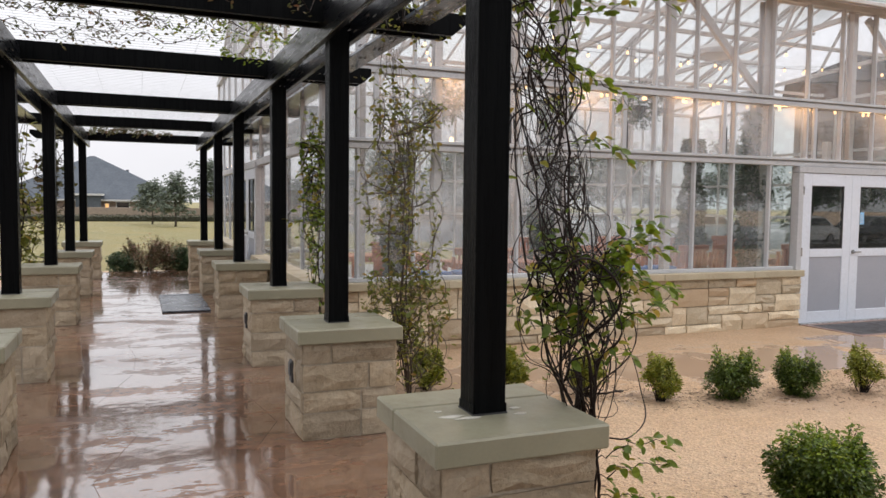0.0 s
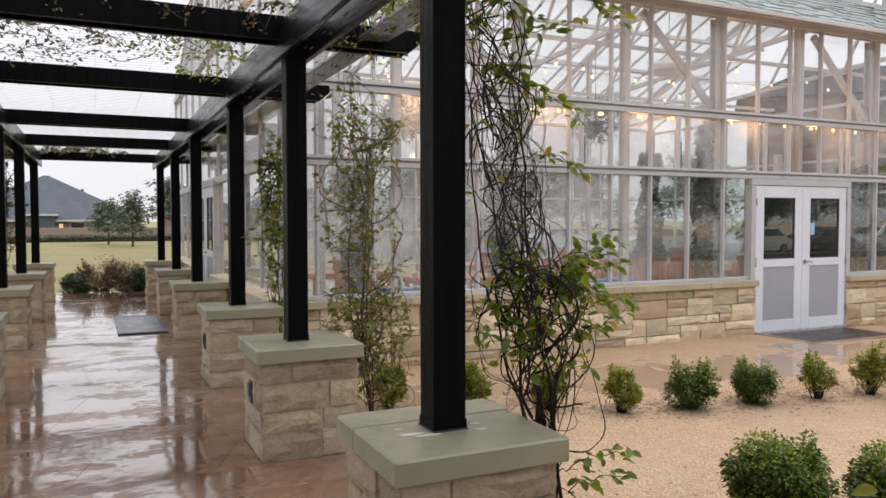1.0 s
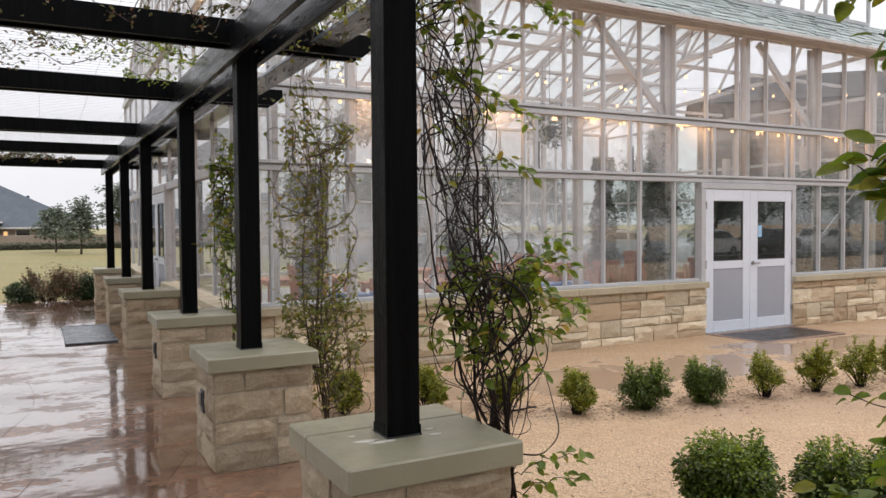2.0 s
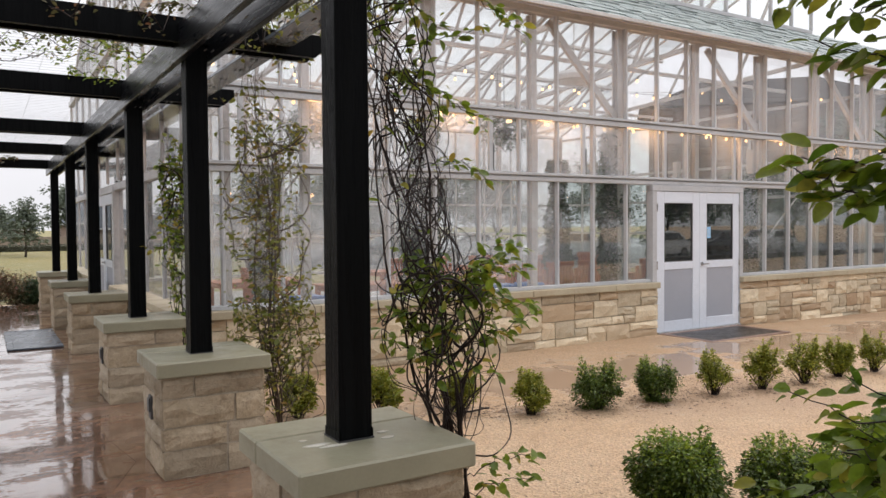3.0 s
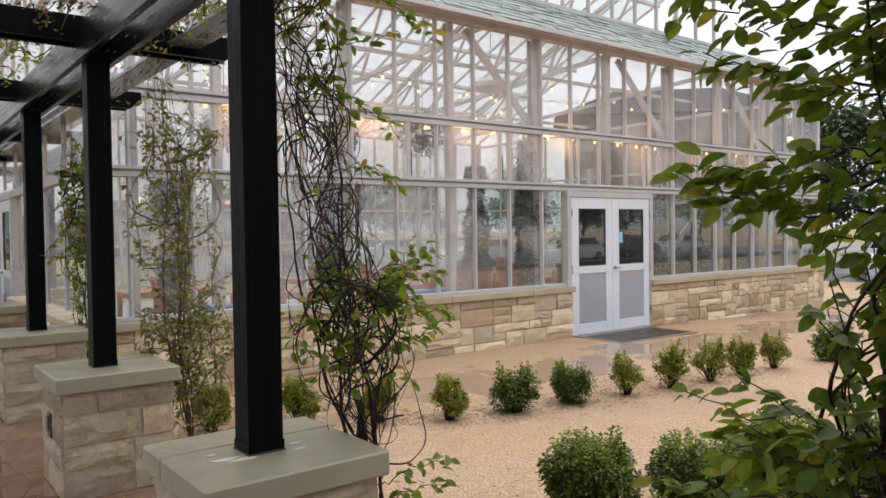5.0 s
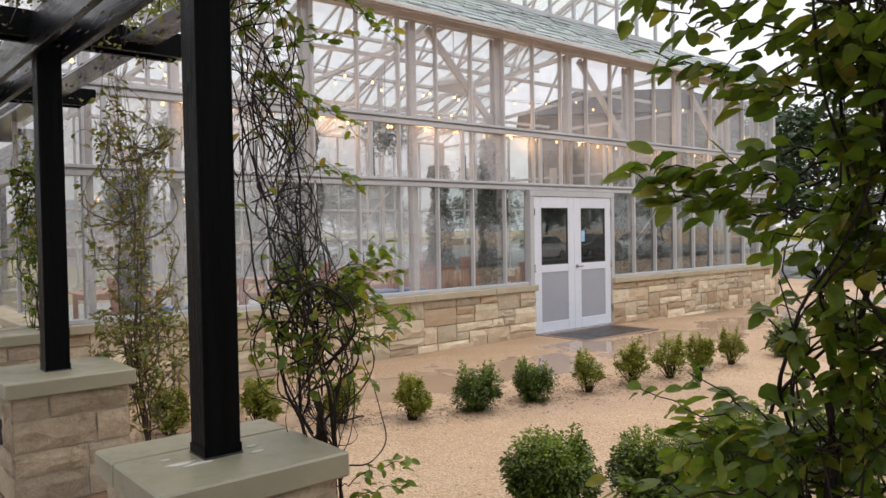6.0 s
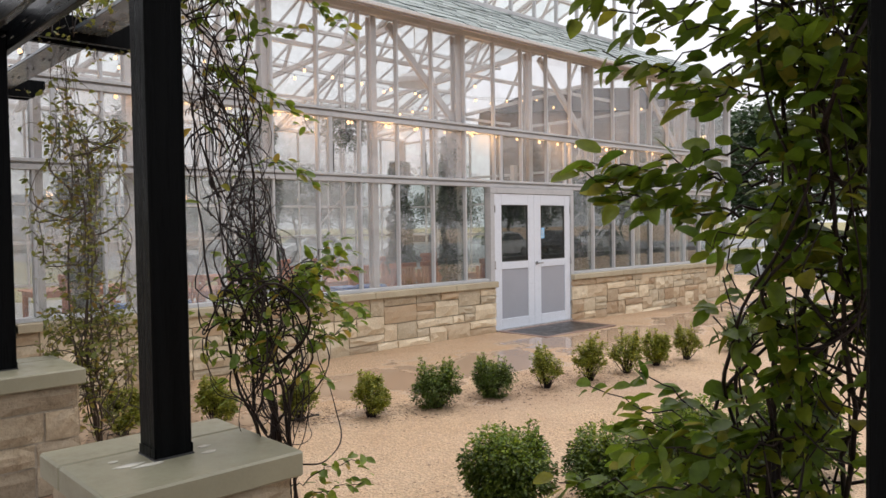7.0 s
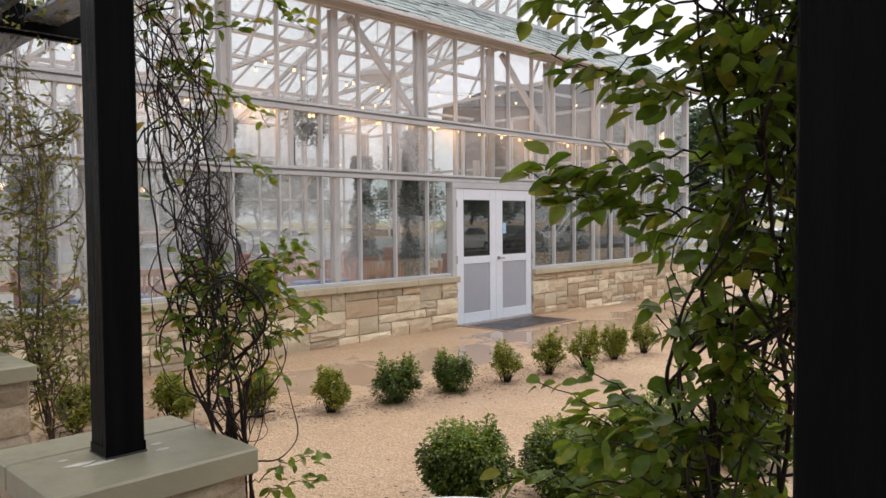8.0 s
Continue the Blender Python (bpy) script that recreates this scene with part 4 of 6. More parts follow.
def column(x, y, z1, brace):
    t = thing("steel_column", x, y, -0.07, "white painted steel column inside the greenhouse", "column", "greenhouse columns")
    bm = bmesh.new()
    f = 0.075 if brace else 0.045
    blk(bm, -f, f, -0.06, -0.045, 0, z1, 0)
    blk(bm, -f, f, 0.045, 0.06, 0, z1, 0)
    blk(bm, -0.012, 0.012, -0.045, 0.045, 0, z1, 0)
    part("shaft", bm, M_STEEL, t)
    part("foot_plate", box(-0.13, 0.13, -0.11, 0.11, 0, 0.015), M_STEEL, t)
    if brace:
        part("knee_brace", bar(bmesh.new(), (-0.05, 0, z1 - 1.32), (-1.35, 0, z1 - 0.05), 0.06, 0.095), M_STEEL, t)
        part("gusset", box(-0.22, 0.02, -0.008, 0.008, z1 - 1.45, z1 - 1.15), M_STEEL, t)


for i, x in enumerate((2.29, 3.2, 4.85, 6.5, 8.14, 9.81, 11.46, 13.1, 14.75, 16.1)):
    column(x, F + 0.2, 4.5, i in (2, 4, 6, 8))
for x in (4.85, 8.14, 11.46, 14.75):
    column(x, F + 7.8, RIDGE_Z - DROP * (F + 7.8 - TIER_Y) / DEPTH - 0.2, False)
eb = bmesh.new()
blk(eb, GX0 + 0.1, GX1 - 0.1, F + 0.16, F + 0.23, 4.44, 4.51)
beam_i = link("eave_beam", eb, M_STEEL)
tagged(beam_i, "white steel eave beam above the columns", "beam", kind="structure")


for x0, z0, x1, z1 in ((5.5, 1.52, 6.15, 2.2), (11.5, 1.25, 12.65, 2.18), (2.3, 1.2, 3.1, 2.15)):
    rod = link("brace_rod", tube(bmesh.new(), [Vector((x0, F + 0.12, z0)), Vector((x1, F + 0.12, z1))], 0.012, 0.012, 6), M_STEEL)
    tagged(rod, "slim white diagonal brace rod behind the glass", "brace", "brace rods", kind="structure")


def truss(x):
    t = thing("roof_truss", x, TIER_Y, 0, "white steel lattice truss under the glass roof", "truss", "roof trusses")
    ztop = lambda d: RIDGE_Z - 0.25 - DROP * d / DEPTH
    part("top_chord", bar(bmesh.new(), (0, 0, ztop(0)), (0, DEPTH - 0.1, ztop(DEPTH - 0.1)), 0.09, 0.09), M_STEEL, t)
    part("bottom_chord", bar(bmesh.new(), (0, 0, 4.9), (0, DEPTH - 0.1, 4.35), 0.08, 0.08), M_STEEL, t)
    nn = 5
    for i in range(nn):
        d0, d1 = DEPTH * i / nn, DEPTH * (i + 1) / nn - 0.12
        part("web", bar(bmesh.new(), (0, d1, 4.9 - 0.55 * d1 / DEPTH), (0, d0 + 0.05, ztop(d0)), 0.05, 0.05), M_STEEL, t)


for x in (4.85, 8.14, 11.46, 14.75):
    truss(x)
tie = bmesh.new()
for y, z in ((F + 3.0, 4.72), (F + 6.5, 4.52)):
    blk(tie, GX0 + 0.1, GX1 - 0.1, y - 0.03, y + 0.03, z - 0.07, z)
o = link("tie_beam", tie, M_STEEL)
tagged(o, "long white steel ties across the greenhouse", "beam", kind="structure")

# ---------------------------------------------------------------- leaves and vines


def leaf_mesh(name, material, width=0.42, fold=0.16, curl=0.12):
    """One pointed oval leaf, one unit long, along +x, folded at the midrib."""
    bm = bmesh.new()
    mid = [bm.verts.new((t, 0, -curl * t * t)) for t in (0, 0.2, 0.5, 0.8, 1.0)]
    for s in (1, -1):
        e = [bm.verts.new((t, s * width * k, fold * k * 2 - curl * t * t)) for t, k in ((0.14, 0.30), (0.42, 0.50), (0.72, 0.43), (0.92, 0.20))]
        fs = [(mid[0], mid[1], e[0]), (mid[1], mid[2], e[1], e[0]), (mid[2], mid[3], e[2], e[1]), (mid[3], mid[4], e[3], e[2])]
        for f in fs:
            bm.faces.new(f if s < 0 else f[::-1])
    me = bpy.data.meshes.new(name)
    bm.to_mesh(me)
    bm.free()
    me.materials.append(material)
    me.shade_smooth()
    return me


def leaf_family(material):
    return [leaf_mesh("leaf", material, w, f, c) for w, f, c in ((0.54, 0.10, 0.2), (0.64, 0.06, 0.05), (0.58, 0.13, 0.3))]


LEAVES = {m.name: leaf_family(m) for m in (M_LEAF, M_LEAF_DARK, M_LEAF_OLIVE, M_LEAF_RUST)}


def leaf_pose(p, d, size, r):
    out = Vector((d.x + r.uniform(-0.7, 0.7), d.y + r.uniform(-0.7, 0.7), d.z * 0.3 + r.uniform(-0.7, 0.35)))
    q = out.normalized().to_track_quat("X", "Z").to_matrix().to_4x4()
    return Matrix.Translation(p) @ q @ Matrix.Rotation(r.uniform(-0.9, 0.9), 4, "X") @ Matrix.Scale(size, 4)


def wander(p, aim, steps, step, curl, r, pull=0.25):
    """A stem that strays from p, drawn back towards aim(point)."""
    pts, d = [p.copy()], Vector((r.uniform(-1, 1), r.uniform(-1, 1), r.uniform(-0.2, 1))).normalized()
    for _ in range(steps):
        d = (d + curl * Vector((r.gauss(0, 1), r.gauss(0, 1), r.gauss(0, 1))) + pull * aim(pts[-1])).normalized()
        pts.append(pts[-1] + d * step)
    return pts


def eased(pts):
    """The same run of points with its kinks smoothed out."""
    for _ in range(2):
        pts = pts[:1] + [(a + 2 * b + c) / 4 for a, b, c in zip(pts, pts[1:], pts[2:])] + pts[-1:]
    return pts


def coil(p, aim, steps, step, turn, r):
    """A stem that winds: it keeps turning about an axis that drifts."""
    axis = Vector((r.gauss(0, 1), r.gauss(0, 1), r.gauss(0, 0.5))).normalized()
    pts, d = [p.copy()], Vector((r.gauss(0, 1), r.gauss(0, 1), r.gauss(0.6, 1))).normalized()
    for _ in range(steps):
        axis = (axis + 0.75 * Vector((r.gauss(0, 1), r.gauss(0, 1), r.gauss(0, 1)))).normalized()
        d = Matrix.Rotation(turn * r.uniform(0.2, 1.7), 3, axis) @ d
        d = (d + 0.22 * aim(pts[-1]) + 0.12 * Vector((r.gauss(0, 1), r.gauss(0, 1), r.gauss(0, 1)))).normalized()
        pts.append(pts[-1] + d * step)
    return pts


def vine(root, top, label, seed, trunks=5, tangle=45, upper=18, leaves=260, size=0.05, spread=0.33, material=M_LEAF, tangle_z=(0.3, 1.5), leaf_z=((0.2, 2.6, 1.0),),
         lone=280, shoots=(), bark=M_BARK, trunk_r=0.012, bias=(0, 0, 0), bow=(0, 0), stem_k=1.0, coils=0, coil_z=(0.6, 2.6), wob=1.0, kink=(0.08, 0.26, 0.035), stump=0.0):
    """A climbing shrub: twisting trunks from root to top, a thicket of stems about them, leaves along the stems."""
    r = random.Random(seed)
    t = thing("climbing_vine", root[0], root[1], root[2], label, "vine", "climbing vines")
    a, b = Vector((0, 0, 0)), Vector(top) - Vector(root)
    bm, paths = bmesh.new(), []
    axis = []
    lean = lambda q, s: q + Vector((bow[0], bow[1], 0)) * 4 * s * (1 - s)
    for k in range(trunks):
        n, off = 26, Vector((r.uniform(-1, 1), r.uniform(-1, 1), 0)) * 0.07
        ph, am, w = r.uniform(0, 6.3), wob * r.uniform(0.02, 0.075), r.uniform(5, 11)
        pts = []
        for i in range(n + 1):
            s = i / n
            pts.append(lean(a.lerp(b, s), s) + off * min(1, 3 * s) + Vector((am * math.sin(ph + w * s), am * math.cos(1.3 * ph + w * 0.8 * s), 0)) * min(1, 3 * s) + Vector((r.gauss(0, 0.006), r.gauss(0, 0.006), 0)))
        tube(bm, pts, trunk_r * r.uniform(0.7, 1.6), trunk_r * 0.2, 6)
        paths.append(pts)
        axis.append(pts)
    for k in range(3 if stump else 0):
        n, ph = 16, r.uniform(0, 6.3)
        pts = [lean(a.lerp(b, stump * i / n / b.z), stump * i / n / b.z) + 0.028 * Vector((math.sin(ph + 0.55 * i), math.cos(ph + 0.5 * i), 0)) for i in range(n + 1)]
        tube(bm, pts, 0.021 - 0.004 * k, 0.008, 7)
    part("trunk", bm, bark, t, "twisted dark woody trunks", smooth=True)
    bm = bmesh.new()

    def home(z):
        s = min(1.0, max(0.0, z / max(0.2, b.z)))
        return lean(a.lerp(b, s), s)

    for k in range(tangle):
        src = r.choice(axis)
        cand = [p for p in src if tangle_z[0] <= p.z <= tangle_z[1]] or src
        p = r.choice(cand)
        h0 = Vector(bias)

        def aim(q):
            c = home(q.z) + h0 * 0.5
            v = Vector((c.x - q.x, c.y - q.y, 0))
            far = v.length
            return v.normalized() * (3.2 if far > spread else -0.22) + Vector((0, 0, 0.35 if q.z < tangle_z[1] else -0.9)) if far > 1e-4 else Vector((0, 0, 0.3))

        pts = wander(p, aim, r.randint(12, 28), r.uniform(0.035, 0.055), 0.23, r)
        for q in pts:
            c = home(q.z) + h0
            far = math.hypot(q.x - c.x, q.y - c.y)
            lim = 1.35 * spread
            k_ = lim * math.tanh(far / lim) / max(far, 1e-4)
            q.x, q.y, q.z = c.x + (q.x - c.x) * k_, c.y + (q.y - c.y) * k_, max(q.z, 0.02)
        pts = eased(pts)
        rr = stem_k * r.choice((0.0025, 0.0035, 0.005, 0.008))
        tube(bm, pts, rr, rr * 0.5, 4)
        paths.append(pts)
    for k in range(upper):
        s0 = r.uniform(0.3, 0.8)
        p = home(b.z * s0) + Vector((r.gauss(0, 0.07), r.gauss(0, 0.07), 0))

        def up(q):
            c = home(q.z)
            v = Vector((c.x - q.x, c.y - q.y, 0))
            return v * 7 + Vector((0, 0, 0.5))

        pts = wander(p, up, r.randint(14, 28), 0.05, 0.22, r)
        pts = [q for q in pts if q.z < b.z + 0.08]
        if len(pts) > 3:
            rr = r.choice((0.002, 0.003, 0.004))
            tube(bm, pts, rr, rr * 0.6, 4)
            paths.append(pts)
    for k in range(coils):
        z = r.uniform(*coil_z)
        p = home(z) + Vector((r.gauss(0, 0.06), r.gauss(0, 0.06), z - home(z).z))

        def near(q):
            c = home(q.z)
            v = Vector((c.x - q.x, c.y - q.y, 0))
            return v * 11 * max(0.0, v.length - 0.3 * spread) + Vector((0, 0, 0.2 if q.z < coil_z[1] else -1.0))

        pts = coil(p, near, r.randint(11, 26), kink[2], r.uniform(kink[0], kink[1]), r)
        for q in pts:
            c = home(q.z)
            far = math.hypot(q.x - c.x, q.y - c.y)
            lim = (1.1 if q.z < 1.4 else 0.62) * spread
            k_ = lim * math.tanh(far / lim) / max(far, 1e-4)
            q.x, q.y, q.z = c.x + (q.x - c.x) * k_, c.y + (q.y - c.y) * k_, max(q.z, 0.02)
        pts = eased(pts)
        rr = stem_k * r.choice((0.0024, 0.0032, 0.0045, 0.006))
        tube(bm, pts, rr, rr * 0.6, 4)
        paths.append(pts)
    tips = []
    for s0, s1, sag in shoots:
        p, q = Vector(s0) - Vector(root), Vector(s1) - Vector(root)
        n = 14
        pts = [p.lerp(q, i / n) + Vector((r.gauss(0, 0.007), r.gauss(0, 0.007), r.gauss(0, 0.008) - sag * math.sin(math.pi * i / n))) for i in range(n + 1)]
        tube(bm, pts, 0.0028, 0.0012, 4)
        tips.append(pts)
    part("branchwork", bm, bark, t, "thin tangled brown stems", smooth=True)
    # leaves
    spots = []
    for pts in paths:
        for i in range(1, len(pts)):
            z = pts[i].z
            wt = max([w for z0, z1, w in leaf_z if z0 <= z <= z1] or [0.0])
            if wt > 0:
                spots.append((wt, pts[i], pts[i] - pts[i - 1]))
    chosen = r.choices(spots, weights=[s[0] for s in spots], k=leaves) if spots else []
    for pts in tips:
        for i in range(3, len(pts)):
            for _ in range(2):
                chosen.append((1, pts[i], pts[i] - pts[i - 1]))
    fam = LEAVES[material.name]
    joined = bmesh.new()
    r.shuffle(chosen)
    for k, (_, p, d) in enumerate(chosen):
        m = leaf_pose(p + Vector((r.gauss(0, 0.012), r.gauss(0, 0.012), r.gauss(0, 0.012))), d.normalized(), size * r.uniform(0.6, 1.35), r)
        if k < lone:
            shared("leaf", r.choice(fam), t, m)
        else:
            tmp = bmesh.new()
            tmp.from_mesh(r.choice(fam))
            merge(joined, tmp, m)
    if len(chosen) > lone:
        o = part("leaves", joined, material, t, smooth=True)
        tagged(o, kind="stuff")
    else:
        joined.free()
    return t


def sprays(seed, count, base, heading, heights, lengths):
    """Leafy side shoots from a stem at base, roughly along heading."""
    r = random.Random(seed)
    out = []
    for _ in range(count):
        z0, z1 = r.choice(heights)
        z, n = r.uniform(z0, z1), r.uniform(*lengths)
        x, y = base[0] + r.gauss(0, 0.05), base[1] + r.gauss(0, 0.05)
        dx, dy = heading[0] + r.gauss(0, 0.35), heading[1] + r.gauss(0, 0.35)
        out.append(((x, y, z), (x + dx * n, y + dy * n, z + r.gauss(0.02, 0.09)), r.uniform(-0.06, 0.05)))
    return tuple(out)


# beside the second post: a hanging bundle above, a thicket at the waist, leaves on its outer side
vine((1.80, 2.60, -0.06), (1.47, 2.76, 2.74), "wiry climbing vine with dark twisted stems and glossy leaves", 11, trunks=5, tangle=34, upper=34, leaves=240, size=0.045, spread=0.24,
     tangle_z=(0.55, 1.35), leaf_z=((0.1, 0.5, 0.1), (0.5, 0.9, 0.15), (0.9, 1.4, 1.7), (1.4, 1.9, 0.15), (1.9, 2.2, 0.35), (2.2, 2.75, 0.8)), trunk_r=0.007, lone=300, bias=(0.10, -0.04, 0), coils=105, coil_z=(0.75, 2.75), wob=1.4, kink=(0.12, 0.45, 0.032), stump=0.95, stem_k=0.8,
     shoots=(((1.58, 2.72, 2.16), (1.86, 2.55, 1.95), -0.04), ((1.56, 2.72, 2.25), (1.74, 2.68, 2.04), -0.03), ((1.62, 2.70, 1.80), (1.87, 2.55, 1.74), -0.06), ((1.55, 2.72, 2.45), (1.68, 2.62, 2.36), -0.04), ((1.70, 2.72, 2.74), (2.02, 2.47, 2.34), 0.03),
             ((1.72, 2.70, 2.72), (1.98, 2.50, 2.40), 0.02), ((1.72, 2.62, 1.25), (2.03, 2.51, 1.46), -0.03), ((1.72, 2.60, 1.20), (1.99, 2.46, 1.38), -0.04), ((1.72, 2.60, 1.12), (1.97, 2.36, 1.24), -0.03), ((1.74, 2.58, 1.05), (1.93, 2.33, 1.22), 0.02),
             ((1.70, 2.62, 1.30), (1.95, 2.52, 1.42), 0.02), ((1.74, 2.58, 0.40), (1.84, 2.22, 0.58), -0.03), ((1.74, 2.58, 0.32), (1.80, 2.18, 0.46), -0.02), ((1.75, 2.56, 0.50), (1.86, 2.26, 0.66), -0.03), ((1.62, 2.64, 1.0), (1.44, 2.60, 1.22), -0.03),
             ((1.62, 2.62, 0.95), (1.42, 2.58, 1.10), -0.02)) + sprays(31, 8, (1.70, 2.60), (0.72, -0.5), ((0.95, 1.38),), (0.10, 0.30)) + sprays(32, 7, (1.66, 2.62), (-0.7, 0.1), ((0.85, 1.35),), (0.08, 0.22))
     + sprays(33, 5, (1.54, 2.72), (0.75, -0.5), ((1.7, 2.65),), (0.12, 0.26)))
# beside the third post: yellow-green, fuller
vine((1.95, 5.42, -0.07), (1.80, 5.35, 2.7), "tall climbing vine with thin stems and small yellow-green leaves", 12, trunks=5, tangle=72, upper=26, leaves=2500, size=0.042, stem_k=0.7, spread=0.38, material=M_LEAF_OLIVE,
     tangle_z=(0.05, 2.3), leaf_z=((0.1, 0.6, 0.45), (0.6, 1.7, 1.0), (1.7, 2.7, 1.0)), trunk_r=0.007, lone=290, bark=M_BARK_BROWN, coils=70, coil_z=(0.1, 1.0))
vine((1.74, 7.55, -0.08), (1.62, 7.45, 2.4), "slender green climbing vine against the glazing", 13, trunks=3, tangle=22, upper=26, leaves=950, size=0.055, spread=0.16,
     tangle_z=(0.3, 2.2), leaf_z=((0.3, 2.5, 1.0),), trunk_r=0.006, lone=200)
# beside the nearest post: dense and dark, reaching across the view
vine((1.66, 0.47, -0.06), (1.55, 0.40, 2.72), "dense dark climbing vine hanging close beside the post", 14, trunks=5, tangle=42, upper=26, leaves=1250, size=0.046, spread=0.2, material=M_LEAF_DARK,
     tangle_z=(0.1, 2.5), leaf_z=((0.0, 0.85, 0.5), (0.85, 1.22, 1.0), (1.22, 1.5, 0.7), (1.5, 2.2, 1.6), (2.2, 2.75, 1.0)), trunk_r=0.006, lone=300, bias=(-0.02, 0.08, 0), stem_k=0.7, coils=45, coil_z=(0.7, 2.3), wob=1.5,
     shoots=(((1.50, 0.55, 1.62), (1.29, 0.78, 1.66), 0.0), ((1.52, 0.56, 1.58), (1.31, 0.77, 1.63), 0.02), ((1.50, 0.55, 1.55), (1.33, 0.76, 1.60), -0.02), ((1.50, 0.53, 1.68), (1.33, 0.75, 1.64), -0.02), ((1.52, 0.55, 1.66), (1.30, 0.79, 1.645), 0.02),
             ((1.50, 0.55, 1.98), (1.34, 0.80, 2.00), 0.03), ((1.52, 0.56, 2.06), (1.32, 0.82, 1.96), 0.03), ((1.50, 0.55, 1.90), (1.36, 0.74, 1.93), 0.0), ((1.50, 0.52, 1.78), (1.34, 0.62, 1.79), 0.0), ((1.50, 0.55, 2.02), (1.36, 0.78, 2.05), 0.02),
             ((1.55, 0.55, 1.05), (1.40, 0.77, 1.16), -0.02), ((1.55, 0.55, 1.00), (1.40, 0.78, 1.08), -0.03), ((1.56, 0.55, 0.95), (1.42, 0.78, 1.00), -0.03), ((1.56, 0.56, 0.88), (1.42, 0.80, 0.92), -0.03), ((1.55, 0.55, 1.15), (1.41, 0.74, 1.18), 0.02),
             ((1.56, 0.57, 0.80), (1.42, 0.80, 0.84), -0.03), ((1.55, 0.55, 1.08), (1.41, 0.76, 1.12), 0.0), ((1.54, 0.52, 1.36), (1.44, 0.62, 1.38), 0.02)) + sprays(34, 12, (1.56, 0.47), (-0.69, 0.72), ((1.5, 2.15),), (0.06, 0.24)) + sprays(35, 12, (1.58, 0.48), (-0.69, 0.72), ((0.85, 1.16),), (0.08, 0.32))
     + sprays(36, 26, (1.58, 0.42), (0.25, -0.4), ((1.45, 2.3),), (0.05, 0.2)) + sprays(37, 10, (1.58, 0.44), (-0.5, 0.4), ((1.2, 1.5),), (0.05, 0.16)) + sprays(38, 7, (1.54, 0.42), (-0.35, 0.35), ((1.62, 1.95),), (0.05, 0.18)))
# the far side of the walk
vine((-1.62, 11.6, -0.05), (-1.45, 11.4, 2.75), "sprawling vine with yellowing leaves beyond the pedestals", 15, trunks=4, tangle=60, upper=20, leaves=560, size=0.09, spread=0.45, material=M_LEAF_OLIVE,
     tangle_z=(0.2, 1.6), leaf_z=((0.2, 2.7, 1.0),), trunk_r=0.012, lone=60)
vine((-1.5, 14.4, -0.05), (-1.3, 14.2, 2.85), "leggy rust-coloured vine climbing a far post", 16, trunks=4, tangle=40, upper=26, leaves=420, size=0.09, spread=0.35, material=M_LEAF_RUST,
     tangle_z=(0.2, 2.2), leaf_z=((0.8, 2.9, 1.0),), trunk_r=0.012, lone=60)


def roof_vine(seed, starts, label, material, leaves, size, reach=1.6, lone=150, drop=0.12):
    """Runners that trail over the wires and hang a little below them."""
    r = random.Random(seed)
    x0, y0 = starts[0][0], starts[0][1]
    t = thing("roof_vine", x0, y0, 2.94, label, "vine", "roof vines")
    bm, spots = bmesh.new(), []
    for sx, sy, ang in starts:
        p, a = Vector((sx - x0, sy - y0, 0.0)), radians(ang)
        pts = [p]
        for i in range(int(reach / 0.06)):
            a += r.gauss(0, 0.35)
            q = pts[-1] + 0.06 * Vector((math.cos(a), math.sin(a), 0))
            q.z = -drop * abs(math.sin(0.35 * i + sx)) * r.uniform(0.2, 1.0) + 0.02
            pts.append(q)
        tube(bm, pts, 0.004, 0.0015, 4)
        spots += [(q, pts[i + 1] - q) for i, q in enumerate(pts[:-1])]
    part("branchwork", bm, M_BARK, t, "thin brown runners", smooth=True)
    fam, joined = LEAVES[material.name], bmesh.new()
    for k in range(leaves):
        p, d = r.choice(spots)
        m = leaf_pose(p + Vector((r.gauss(0, 0.02), r.gauss(0, 0.02), r.gauss(-0.01, 0.02))), d.normalized(), size * r.uniform(0.6, 1.3), r)
        if k < lone:
            shared("leaf", r.choice(fam), t, m)
        else:
            tmp = bmesh.new()
            tmp.from_mesh(r.choice(fam))
            merge(joined, tmp, m)
    if leaves > lone:
        tagged(part("leaves", joined, material, t, smooth=True), kind="stuff")
    else:
        joined.free()


roof_vine(21, [(1.2, 6.4, 180), (1.1, 6.8, 200), (1.2, 6.0, 170), (0.9, 6.3, 160), (1.1, 7.1, 190)], "green vine sprays trailing over the pergola wires", M_LEAF, 420, 0.036, 0.9)
roof_vine(22, [(0.9, 5.9, 175), (0.6, 5.6, 190), (0.2, 6.2, 170), (-0.3, 6.0, 185), (-0.6, 6.4, 20), (0.5, 6.6, 150)], "sparse brown vine runners across the pergola wires", M_LEAF_RUST, 460, 0.031, 1.5)
roof_vine(23, [(-1.1, 6.6, 10), (-1.0, 6.0, 20), (-0.9, 5.5, 0), (-1.2, 6.9, 350), (-0.8, 7.6, 30)], "dry vine runners hanging from the pergola wires", M_LEAF_RUST, 420, 0.033, 1.3)
